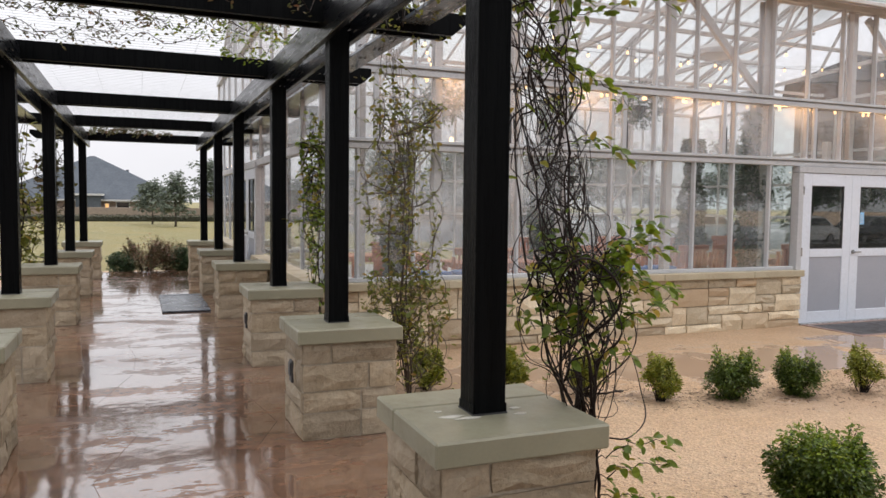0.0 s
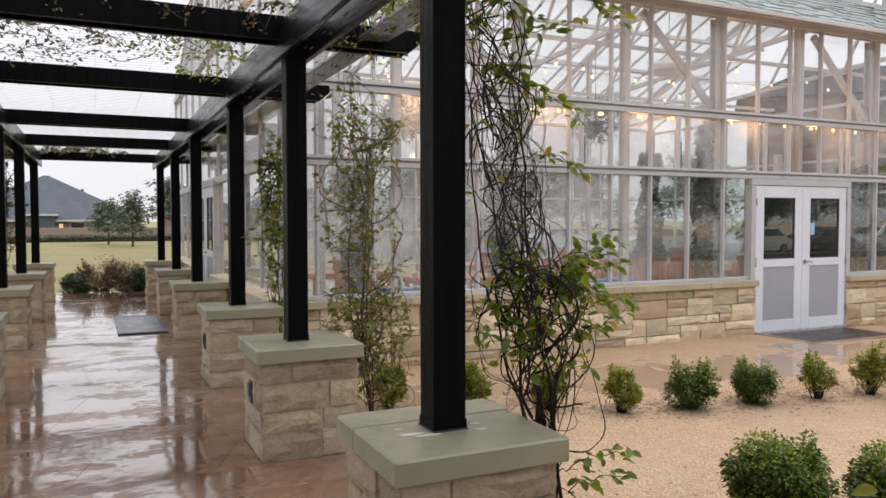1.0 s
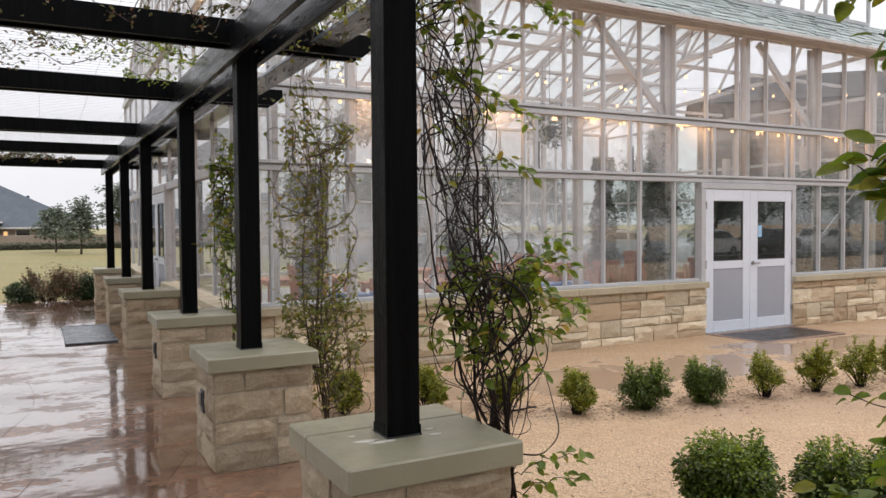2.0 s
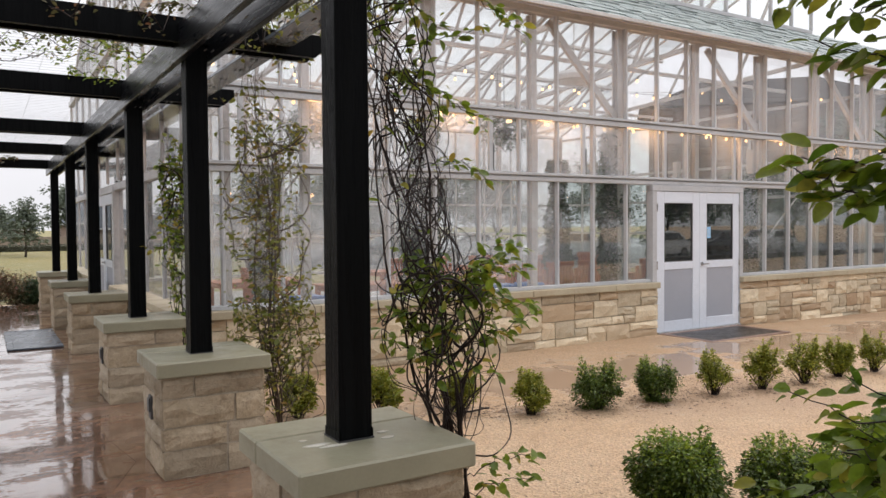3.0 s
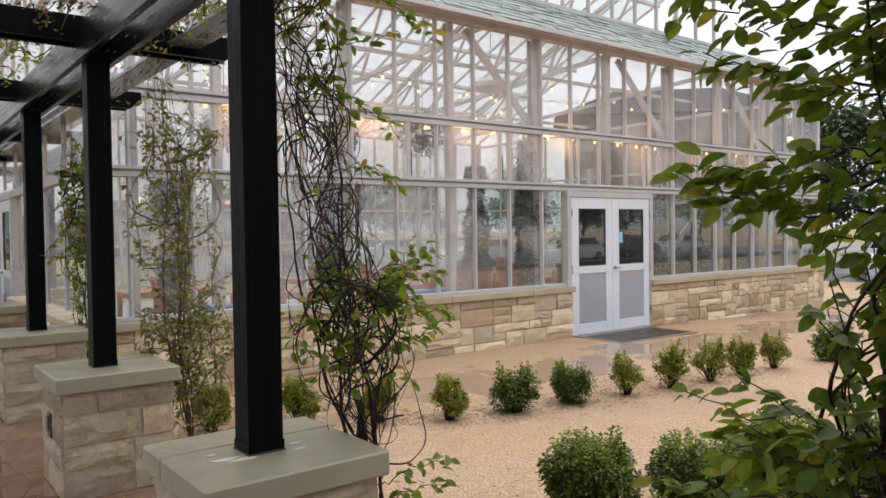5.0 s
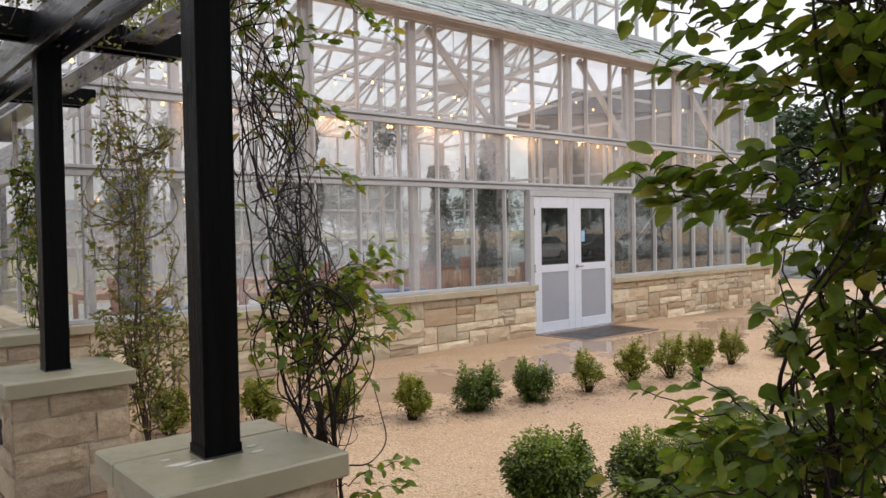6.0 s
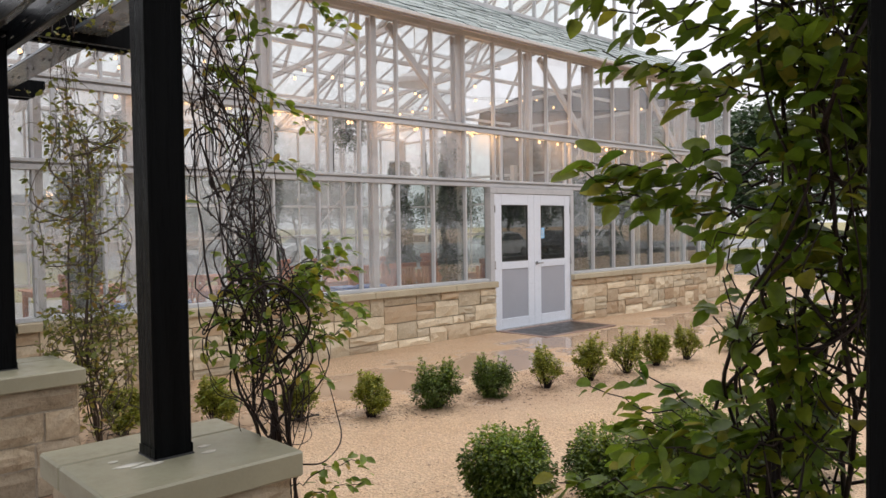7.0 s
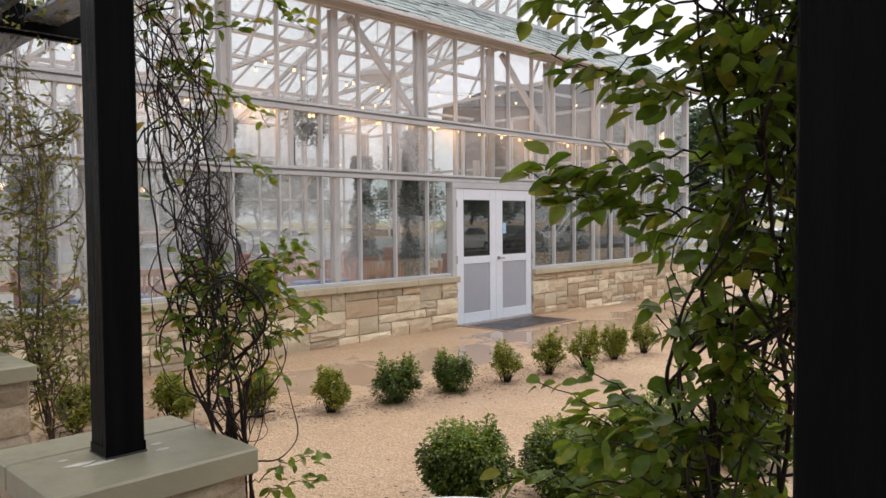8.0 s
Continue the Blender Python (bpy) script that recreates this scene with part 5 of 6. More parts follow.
roof_vine(24, [(1.45, 4.6, 90), (1.5, 4.3, 60), (1.55, 3.8, 90), (1.6, 3.3, 100), (1.75, 4.4, 80), (1.6, 3.0, 80), (1.8, 3.4, 95), (1.7, 3.9, 60), (1.5, 3.5, 70), (1.9, 4.1, 110), (1.65, 4.8, 85), (1.8, 4.9, 60), (1.55, 3.2, 40), (1.75, 2.9, 100), (1.6, 4.0, 120), (1.7, 3.6, 30)], "tangled vine stems lodged above the outer beam", M_LEAF_OLIVE, 1000, 0.034, 0.8, drop=0.26)
roof_vine(25, [(0.6, 16.2, 180), (0.1, 16.5, 170), (-0.5, 16.3, 185), (0.3, 15.8, 175), (-0.2, 15.9, 180)], "rust-coloured vine thatch on the end of the pergola", M_LEAF_RUST, 420, 0.08, 1.3, 40)
roof_vine(26, [(0.9, 4.4, 170), (0.3, 4.2, 180), (-0.3, 4.6, 170), (0.7, 3.7, 190), (1.1, 4.9, 200), (1.2, 4.5, 150), (0.9, 5.0, 180), (1.15, 4.2, 210), (0.6, 4.7, 120)], "brown vine runners trailing over the pergola wires", M_LEAF_RUST, 800, 0.031, 1.2, drop=0.2)
roof_vine(27, [(1.3, 0.9, 120), (1.4, 1.4, 90), (1.2, 0.4, 100), (1.5, 1.0, 80)], "dark vine sprays hanging from the pergola wires", M_LEAF_DARK, 130, 0.05, 0.8, drop=0.25)

# Thatch out of view overhead, added to shade the near pedestal's front.
roof_vine(28, [(1.4 - 0.55 * (k % 6), 1.5 - 0.55 * (k // 6), 60 + 47 * k) for k in range(42)], "unseen leafy vine thatch added overhead to shade the near pedestal", M_LEAF_DARK, 5200, 0.085, 0.9, 20)

# ---------------------------------------------------------------- shrubs
def shrub_mesh(seed, w, h, n, size, material, twigs=26, ragged=0.25):
    """Twigs and leaves of one clipped shrub; returns the two meshes."""
    r = random.Random(seed)
    tw, lf = bmesh.new(), bmesh.new()
    lumps = [(Vector((r.uniform(-0.27, 0.27) * w, r.uniform(-0.27, 0.27) * w, h * r.uniform(0.22, 0.78))), r.uniform(0.16, 0.29)) for _ in range(13)]
    ends = []
    for k in range(twigs):
        a, e = r.uniform(0, 6.283), r.uniform(0.2, 1.0)
        tip = Vector((math.cos(a) * w * 0.5 * (1 - e * 0.5), math.sin(a) * w * 0.5 * (1 - e * 0.5), h * (0.25 + 0.72 * e * r.uniform(0.8, 1.08))))
        tip *= r.uniform(0.92, 1.13)
        mid = tip * 0.5 + Vector((r.gauss(0, 0.02), r.gauss(0, 0.02), 0.03))
        tube(tw, [Vector((r.gauss(0, 0.015), r.gauss(0, 0.015), -0.03)), mid, tip], 0.005, 0.0015, 4)
        ends.append((mid, tip))
    for k in range(n):
        if r.random() < ragged:
            mid, tip = r.choice(ends)
            p = mid.lerp(tip, r.uniform(0.3, 1.0)) + Vector((r.gauss(0, 0.011), r.gauss(0, 0.011), r.gauss(0, 0.011)))
            d = (tip - mid).normalized()
        else:
            c, q = r.choice(lumps)
            d = Vector((r.gauss(0, 1), r.gauss(0, 1), r.gauss(0.15, 1))).normalized()
            p = c + d * (q * w) * r.uniform(0.55, 1.08)
            p.z = max(p.z, 0.03)
            k_ = min(1.0, 0.62 + 0.38 * p.z / (0.4 * h))
            p.x, p.y = p.x * k_, p.y * k_
        m = leaf_pose(p, d, size * r.uniform(0.6, 1.3), r)
        a = [lf.verts.new(m @ Vector(v)) for v in ((0, 0, 0), (0.5, -0.31, 0.1), (1, 0, -0.08), (0.5, 0.31, 0.1))]
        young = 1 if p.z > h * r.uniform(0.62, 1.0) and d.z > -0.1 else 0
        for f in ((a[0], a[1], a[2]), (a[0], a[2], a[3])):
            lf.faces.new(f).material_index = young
    out = []
    for nm, b_, mt in (("branchwork", tw, M_BARK), ("foliage", lf, material)):
        me = bpy.data.meshes.new(nm)
        b_.to_mesh(me)
        b_.free()
        me.materials.append(mt)
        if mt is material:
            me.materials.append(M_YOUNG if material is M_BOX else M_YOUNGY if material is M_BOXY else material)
        out.append(me)
    return out


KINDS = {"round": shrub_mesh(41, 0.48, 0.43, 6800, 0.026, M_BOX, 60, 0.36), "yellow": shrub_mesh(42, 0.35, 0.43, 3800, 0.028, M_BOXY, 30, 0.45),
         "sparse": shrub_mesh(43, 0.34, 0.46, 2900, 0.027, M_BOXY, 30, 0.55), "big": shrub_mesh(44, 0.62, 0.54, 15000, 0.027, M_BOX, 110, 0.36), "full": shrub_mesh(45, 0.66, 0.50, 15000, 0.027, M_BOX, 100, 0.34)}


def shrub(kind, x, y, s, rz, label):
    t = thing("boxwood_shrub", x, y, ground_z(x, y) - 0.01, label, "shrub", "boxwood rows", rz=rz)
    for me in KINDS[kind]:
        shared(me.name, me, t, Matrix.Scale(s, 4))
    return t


for kind, x, y, s, rz in (("yellow", 2.32, 6.02, 1.0, 10), ("yellow", 2.98, 5.74, 1.05, 80), ("yellow", 3.54, 5.36, 1.0, 200), ("yellow", 4.05, 5.02, 0.98, 40), ("round", 4.66, 4.86, 1.0, 0),
                          ("round", 5.31, 4.78, 0.92, 120), ("sparse", 5.96, 4.64, 0.98, 30), ("sparse", 6.54, 4.54, 1.1, 160), ("sparse", 7.12, 4.46, 1.08, 250), ("yellow", 7.72, 4.46, 1.0, 300), ("sparse", 8.3, 4.4, 1.0, 75),
                          ("big", 3.20, 2.70, 0.95, 0), ("full", 3.72, 2.36, 0.97, 140), ("big", 4.28, 2.10, 1.0, 220), ("full", 5.0, 1.85, 1.0, 70), ("round", 9.3, 4.2, 1.1, 20), ("round", 10.6, 3.9, 1.2, 210)):
    shrub(kind, x, y, s, rz, {"yellow": "small yellow-green boxwood shrub in wet gravel", "round": "rounded dark green boxwood shrub in wet gravel", "sparse": "open twiggy young boxwood shrub in wet gravel",
                              "big": "full clipped dark green boxwood shrub in wet gravel", "full": "broad clipped dark green boxwood shrub with pale tips"}[kind])
END_KINDS = (shrub_mesh(51, 0.75, 0.55, 3400, 0.05, M_IVY, 20, 0.1), shrub_mesh(52, 1.3, 0.95, 4600, 0.055, M_ROSE, 60, 0.5))
for me_pair, x, y, s, lab in ((END_KINDS[0], -0.42, 17.95, 0.95, "low dark green clipped shrub at the end of the walk"), (END_KINDS[1], 0.10, 18.3, 0.92, "leggy winter rose bush with a few red blooms"),
                              (END_KINDS[1], 0.62, 18.4, 0.82, "leggy winter rose bush with a few red blooms"), (END_KINDS[0], 1.02, 18.2, 1.1, "low dark green clipped shrub at the end of the walk")):
    t = thing("garden_shrub", x, y, ground_z(x, y) + 0.0, lab, "shrub", "shrubs ending the walk", rz=x * 90)
    for me in me_pair:
        shared(me.name, me, t, Matrix.Scale(s, 4))


def litter():
    """Loose chips on the gravel."""
    r = random.Random(61)
    bm = bmesh.new()
    for _ in range(14000):
        x, y = 1.8 + 7.5 * r.random(), 1.2 + 6.4 * r.random() ** 0.8
        s = r.uniform(0.005, 0.014)
        if 5.25 + 0.25 * math.sin(2.3 * x) < y < 6.9 or y > 5 and r.random() < 0.6:
            continue
        z = ground_z(x, y)
        v = [bm.verts.new((x + s * math.cos(a) * r.uniform(0.6, 1.2), y + s * math.sin(a) * r.uniform(0.6, 1.2), z - 0.001)) for a in (0.3, 1.8, 3.4, 5.0)]
        tip = bm.verts.new((x + r.uniform(-0.3, 0.3) * s, y, z + s * r.uniform(0.4, 0.9)))
        for i in range(4):
            bm.faces.new((v[i], v[(i + 1) % 4], tip))
    o = link("gravel_chips", bm, surface("granite_chip", (0.60, 0.43, 0.31), (0.48, 0.33, 0.22), (0.70, 0.58, 0.47), 30, 60, (0.5, 0.7), 0.2, 0.002))
    tagged(o, "loose tan crushed granite chips on the yard", "gravel", kind="stuff")


def twig_litter():
    """Dark clippings and leaf crumbs round the feet of the shrubs."""
    r = random.Random(62)
    bm = bmesh.new()
    for x0, y0, spread in [(2.18 + 0.62 * k, 6.0 - 0.27 * k if k < 4 else 4.9 - 0.07 * (k - 4), 0.2) for k in range(10)] + [(3.12, 2.72, 0.3), (3.66, 2.4, 0.3), (4.28, 2.1, 0.3), (2.0, 3.1, 0.35), (1.95, 5.4, 0.3)]:
        for _ in range(240):
            x, y, a, n = x0 + r.gauss(0, 1.5 * spread), y0 + r.gauss(0, 1.3 * spread), r.uniform(0, 6.283), r.uniform(0.006, 0.026)
            z, u = ground_z(x, y) + 0.003, Vector((math.cos(a), math.sin(a), 0))
            w = Vector((-u.y, u.x, 0)) * n * r.uniform(0.12, 0.4)
            c = Vector((x, y, z))
            v = [bm.verts.new(q) for q in (c - u * n, c - w + Vector((0, 0, 0.004)), c + u * n + Vector((0, 0, r.uniform(0, 0.006))), c + w)]
            bm.faces.new(v)
    o = link("leaf_litter", bm, surface("dead_leaf_crumbs", (0.14, 0.08, 0.045), (0.09, 0.055, 0.035), (0.22, 0.14, 0.08), 30, 60, (0.5, 0.7), 0.1, 0.001))
    tagged(o, "brown leaf crumbs and clippings scattered on gravel", "leaf litter", kind="stuff")


litter()
twig_litter()


def bistro_table(x, y):
    t = thing("bistro_table", x, y, ground_z(x, y), "small round pale metal table on the gravel", "table")
    part("tabletop", lathe(bmesh.new(), [(0.05, 0.685), (0.345, 0.688), (0.36, 0.698), (0.36, 0.715), (0.352, 0.722)], 48), M_TRIM, t)
    part("stem", lathe(bmesh.new(), [(0.03, 0.02), (0.025, 0.05), (0.025, 0.685)], 14), M_DARKMETAL, t)
    part("foot", lathe(bmesh.new(), [(0.24, 0.0), (0.24, 0.012), (0.05, 0.035)], 24), M_DARKMETAL, t)


bistro_table(1.60, 1.29)


# ---------------------------------------------------------------- inside the glasshouse
def ivy_post(x, y, h, w, seed):
    r = random.Random(seed)
    t = thing("ivy_column", x, y, -0.07, "roof column thickly wrapped in dark green ivy", "plant", "ivy columns")
    part("pole", box(-0.06, 0.06, -0.06, 0.06, 0, h + 0.4), M_STEEL, t)
    bm = bmesh.new()
    for _ in range(4600):
        z = r.uniform(0.1, h)
        a, q = r.uniform(0, 6.283), w * (0.75 + 0.35 * math.sin(5 * z + seed) * math.sin(2.3 * z)) * r.uniform(0.6, 1.1)
        m = leaf_pose(Vector((q * math.cos(a), q * math.sin(a), z)), Vector((math.cos(a), math.sin(a), -0.3)), r.uniform(0.05, 0.09), r)
        f = [bm.verts.new(m @ Vector(v)) for v in ((0, 0, 0), (0.45, -0.42, 0.08), (1, 0, -0.1), (0.45, 0.42, 0.08))]
        bm.faces.new((f[0], f[1], f[2]))
        bm.faces.new((f[0], f[2], f[3]))
    tagged(part("ivy", bm, M_IVY, t), kind="stuff")


for k, (x, y, h, w) in enumerate(((4.85, F + 0.33, 2.95, 0.20), (8.14, F + 0.33, 3.0, 0.19), (9.6, F + 3.3, 2.9, 0.24), (11.46, F + 0.34, 2.5, 0.2), (13.1, F + 3.4, 2.6, 0.3), (6.4, F + 3.4, 2.7, 0.22), (3.1, F + 1.4, 2.3, 0.2))):
    ivy_post(x, y, h, w, 70 + k)


def slat_chair():
    t = thing("garden_armchair", 0, 0, -0.07, "reddish slatted wooden garden armchair inside the greenhouse", "chair", "greenhouse chairs")
    for x in (-0.28, 0.28):
        part("leg", box(x - 0.025, x + 0.025, -0.27, -0.22, 0, 0.64, 0.004), M_WOOD, t)
        part("leg", box(x - 0.025, x + 0.025, 0.22, 0.27, 0, 0.92, 0.004), M_WOOD, t)
        part("arm", box(x - 0.04, x + 0.04, -0.30, 0.26, 0.64, 0.67, 0.005), M_WOOD, t)
    for k in range(6):
        y = -0.25 + 0.092 * k
        part("seat_slat", box(-0.25, 0.25, y, y + 0.075, 0.40, 0.42, 0.003), M_WOOD, t)
    for k in range(8):
        x = -0.235 + 0.0625 * k
        part("back_slat", bar(bmesh.new(), (x + 0.015, 0.235, 0.42), (x + 0.015, 0.30, 0.97 + 0.05 * math.sin(math.pi * (k + 0.5) / 8)), 0.02, 0.048), M_WOOD, t)
    part("top_rail", bar(bmesh.new(), (-0.29, 0.305, 1.0), (0.29, 0.305, 1.0), 0.03, 0.09, 0.01), M_WOOD, t)
    part("front_rail", box(-0.25, 0.25, -0.265, -0.235, 0.32, 0.40), M_WOOD, t)
    return t


def wood_table():
    t = thing("garden_table", 0, 0, -0.07, "reddish slatted wooden dining table inside the greenhouse", "table", "greenhouse tables")
    for k in range(8):
        y = -0.42 + 0.105 * k
        part("top_slat", box(-0.75, 0.75, y, y + 0.095, 0.71, 0.735, 0.003), M_WOOD, t)
    for x in (-0.66, 0.66):
        for y in (-0.35, 0.35):
            part("leg", box(x - 0.035, x + 0.035, y - 0.035, y + 0.035, 0, 0.71, 0.004), M_WOOD, t)
    part("apron", box(-0.68, 0.68, -0.36, 0.36, 0.63, 0.705), M_WOOD, t)
    return t


ch, tb = slat_chair(), wood_table()
ch.matrix_world = pose(7.9, F + 1.55, -0.07, 0, 0, 180)
tb.matrix_world = pose(7.6, F + 2.7, -0.07)
seats = [(8.65, 1.60, 176), (9.9, 1.5, 182), (10.55, 2.6, 90), (7.1, 1.5, 185), (6.3, 1.75, 178), (5.4, 1.6, 190), (4.2, 1.5, 175), (8.4, 3.9, 0), (7.4, 3.9, 5), (9.6, 3.3, 0), (3.6, 2.8, 90), (6.6, 3.8, 0), (11.2, 3.9, 10)]
for x, dy, rz in seats:
    copy_thing(ch, pose(x, F + dy, -0.07, 0, 0, rz))
for x, dy in ((5.2, 2.8), (9.7, 2.4), (4.0, 4.6), (7.4, 5.6), (10.4, 5.6)):
    copy_thing(tb, pose(x, F + dy, -0.07))


def planter(x, y):
    t = thing("planter_bench", x, y, -0.07, "low timber bench carrying blue trays behind the glass", "bench", "potting benches")
    part("top", box(-0.45, 0.45, -0.22, 0.22, 0.60, 0.63, 0.004), M_WOOD, t)
    for sx in (-0.4, 0.4):
        for sy in (-0.18, 0.18):
            part("leg", box(sx - 0.025, sx + 0.025, sy - 0.025, sy + 0.025, 0, 0.60), M_WOOD, t)
    bm = bmesh.new()
    for x0 in (-0.4, 0.05):
        blk(bm, x0, x0 + 0.34, -0.16, 0.16, 0.63, 0.80, 0.015)
    part("tray", bm, M_BLUE, t, "blue plastic trays")


planter(6.55, F + 0.62)
planter(3.6, F + 0.62)


def string_lights(seed, a, b, bulbs, sag, hang=0.07):
    """A black cable with glass bulbs."""
    r = random.Random(seed)
    t = thing("string_lights", a[0], a[1], a[2], "string of warm glowing bulbs on a black cable", "string lights", "string lights")
    d = Vector(b) - Vector(a)
    f = lambda s: d * s + Vector((0, 0, -sag * 4 * s * (1 - s)))
    part("cable", tube(bmesh.new(), [f(i / 20) for i in range(21)], 0.004, 0.004, 4), M_CABLE, t)
    for i in range(bulbs):
        p = f((i + 0.5 + r.uniform(-0.12, 0.12)) / bulbs)
        m = Matrix.Translation(p + Vector((0, 0, -hang)))
        socket = part("socket", lathe(bmesh.new(), [(0.010, 0.028), (0.010, 0.065)], 8, m), M_CABLE, t)
        part("bulb", lathe(bmesh.new(), [(0.005, -0.026), (0.018, -0.019), (0.024, -0.001), (0.018, 0.016), (0.009, 0.030)], 10, m), M_BULB, socket, "glowing clear glass bulb")


string_lights(81, (2.2, F + 0.28, 3.08), (8.3, F + 0.28, 3.08), 10, 0.04)
string_lights(82, (8.3, F + 0.28, 3.08), (16.2, F + 0.28, 3.08), 15, 0.04)
string_lights(83, (2.2, F + 1.9, 3.42), (16.2, F + 1.9, 3.42), 20, 0.10)
string_lights(84, (3.0, F + 1.0, 4.2), (15.5, F + 4.5, 4.9), 16, 0.4)
string_lights(85, (3.0, F + 4.5, 4.8), (15.5, F + 1.2, 4.25), 16, 0.4)
string_lights(86, (4.0, F + 8.5, 4.7), (15.5, F + 7.5, 4.7), 14, 0.3)
string_lights(87, (3.2, F + 0.9, 4.1), (6.5, F + 8.5, 4.8), 10, 0.3)
string_lights(88, (9.5, F + 0.9, 4.1), (12.5, F + 8.5, 4.8), 10, 0.3)
string_lights(89, (2.29, F + 0.26, 3.5), (2.29, BACK_Y - 0.02, 3.5), 12, 0.2)


def pendant(x, y, z):
    t = thing("pendant_lamp", x, y, z, "round pale metal pendant hood hanging from the roof", "lamp")
    part("hood", lathe(bmesh.new(), [(0.40, 0.0), (0.42, 0.02), (0.40, 0.12), (0.30, 0.2), (0.10, 0.26), (0.04, 0.3)], 24), M_STEEL, t)
    part("rod", tube(bmesh.new(), [Vector((0, 0, 0.3)), Vector((0, 0, 1.6))], 0.012, 0.012, 6), M_STEEL, t)
    part("lens", lathe(bmesh.new(), [(0.05, -0.03), (0.2, -0.02), (0.36, -0.002)], 20), M_TRIM, t)


for x, y, z, watts in [(3.3 + 1.75 * k, F + 0.30, 2.93, 11.0) for k in range(7)] + [(6.5, F + 3.2, 4.0, 24.0), (11.5, F + 3.2, 4.1, 24.0), (2.4, F + 4.5, 3.5, 12.0), (2.4, F + 1.8, 3.4, 8.0)]:
    lamp = new("string_glow", bpy.data.lights.new("string_glow", "POINT"))
    lamp.data.energy, lamp.data.color, lamp.data.shadow_soft_size = watts, (1.0, 0.52, 0.22), 0.12
    lamp.location = (x, y, z)

pendant(10.3, F + 3.6, 4.45)


def hanging_ball(x, y, z, q, seed):
    r = random.Random(seed)
    t = thing("hanging_basket", x, y, z, "round dark green hanging fern basket", "plant", "hanging baskets")
    part("chain", tube(bmesh.new(), [Vector((0, 0, 0)), Vector((0, 0, 4.70 - z))], 0.006, 0.006, 4), M_DARKMETAL, t)
    part("pot", lathe(bmesh.new(), [(0.08, -0.2), (0.15, -0.02), (0.16, 0.0), (0.13, 0.0)], 14), M_BARK, t)
    bm = bmesh.new()
    for _ in range(900):
        d = Vector((r.gauss(0, 1), r.gauss(0, 1), r.gauss(0, 0.9))).normalized()
        m = leaf_pose(d * q * r.uniform(0.5, 1.1), d, r.uniform(0.06, 0.1), r)
        f = [bm.verts.new(m @ Vector(v)) for v in ((0, 0, 0), (0.5, -0.25, 0.08), (1, 0, -0.1), (0.5, 0.25, 0.08))]
        bm.faces.new((f[0], f[1], f[2]))
        bm.faces.new((f[0], f[2], f[3]))
    tagged(part("fronds", bm, M_IVY, t), kind="stuff")


hanging_ball(8.10, F + 3.0, 3.30, 0.38, 91)
hanging_ball(4.4, F + 3.0, 3.15, 0.34, 92)


# Bushy plants added inside the glazing to darken the panes beside the doors.
INDOOR = shrub_mesh(71, 1.25, 2.1, 6500, 0.10, M_IVY, 40, 0.3)
for x, y, s, rz in ((11.3, 9.3, 1.0, 0), (12.5, 9.7, 0.92, 90), (13.7, 9.4, 1.05, 200), (15.0, 9.8, 0.95, 310), (16.0, 9.3, 1.0, 40)):
    t = thing("indoor_plant", x, y, -0.06, "tall dark green bushy plant added inside to darken the panes", "plant", "plants inside the glazing", rz=rz)
    for me in INDOOR:
        shared(me.name, me, t, Matrix.Scale(s, 4))

# ---------------------------------------------------------------- beyond: stone hall, house, trees, hedge, cars
def gable_house(name, x0, x1, y0, y1, z0, zw, zr, wall_m, roof_m, label, windows=(), over=0.5, ridge="x", hip=0.0):
    t = thing(name, x0, y0, z0, label, "building")
    w, d = x1 - x0, y1 - y0
    part("wall", box(0, w, 0, d, 0, zw - z0), wall_m, t)
    bm = bmesh.new()
    e = zw - z0
    if ridge == "x":
        lo = [(-over, -over, e), (w + over, -over, e), (w + over, d + over, e), (-over, d + over, e)]
        top = [(hip, d / 2, zr - z0), (w - hip, d / 2, zr - z0)]
        faces = [(0, 1, 5, 4), (2, 3, 4, 5), (1, 2, 5), (3, 0, 4), (3, 2, 1, 0)]
    else:
        lo = [(-over, -over, e), (w + over, -over, e), (w + over, d + over, e), (-over, d + over, e)]
        top = [(w / 2, hip, zr - z0), (w / 2, d - hip, zr - z0)]
        faces = [(1, 2, 5, 4), (3, 0, 4, 5), (0, 1, 4), (2, 3, 5), (3, 2, 1, 0)]
    vs = [bm.verts.new(v) for v in lo + top]
    for f in faces:
        bm.faces.new([vs[i] for i in f])
    part("roof", bm, roof_m, t)
    part("eave_trim", box(-over, w + over, -over - 0.06, -over + 0.02, e - 0.25, e), M_TRIM, t)
    for u, v, ww, hh, lit in windows:
        wd = part("window", box(u, u + ww, -0.06, 0.05, v, v + hh), M_TRIM, t)
        part("glass", box(u + 0.1, u + ww - 0.1, -0.08, -0.055, v + 0.1, v + hh - 0.1), M_BULB_FAR if lit else M_CAR_GLASS, wd)
    return t


h = gable_house("far_house", -18.2, 5.6, 112, 132, -0.3, 1.7, 8.1, M_BRICK, M_ROOF, "wide brick house under a steep slate-grey roof", ((13.8, 0.6, 0.6, 0.9, True), (15.2, 0.7, 1.8, 1.0, False), (18.0, 0.8, 1.6, 0.8, False), (20.5, 0.8, 1.3, 0.8, False), (4, 0.6, 1.6, 1.1, False)), 0.8, "x", 11.6)
part("porch", box(10.4, 13.4, -2.6, 0, 0, 2.5), M_ROOF, h)
part("porch_roof", box(10.0, 13.8, -3.0, 0.2, 2.5, 2.75), M_TRIM, h)
part("chimney", box(16.4, 16.8, 9.6, 10.0, 4.6, 6.5), M_ROOF, h)
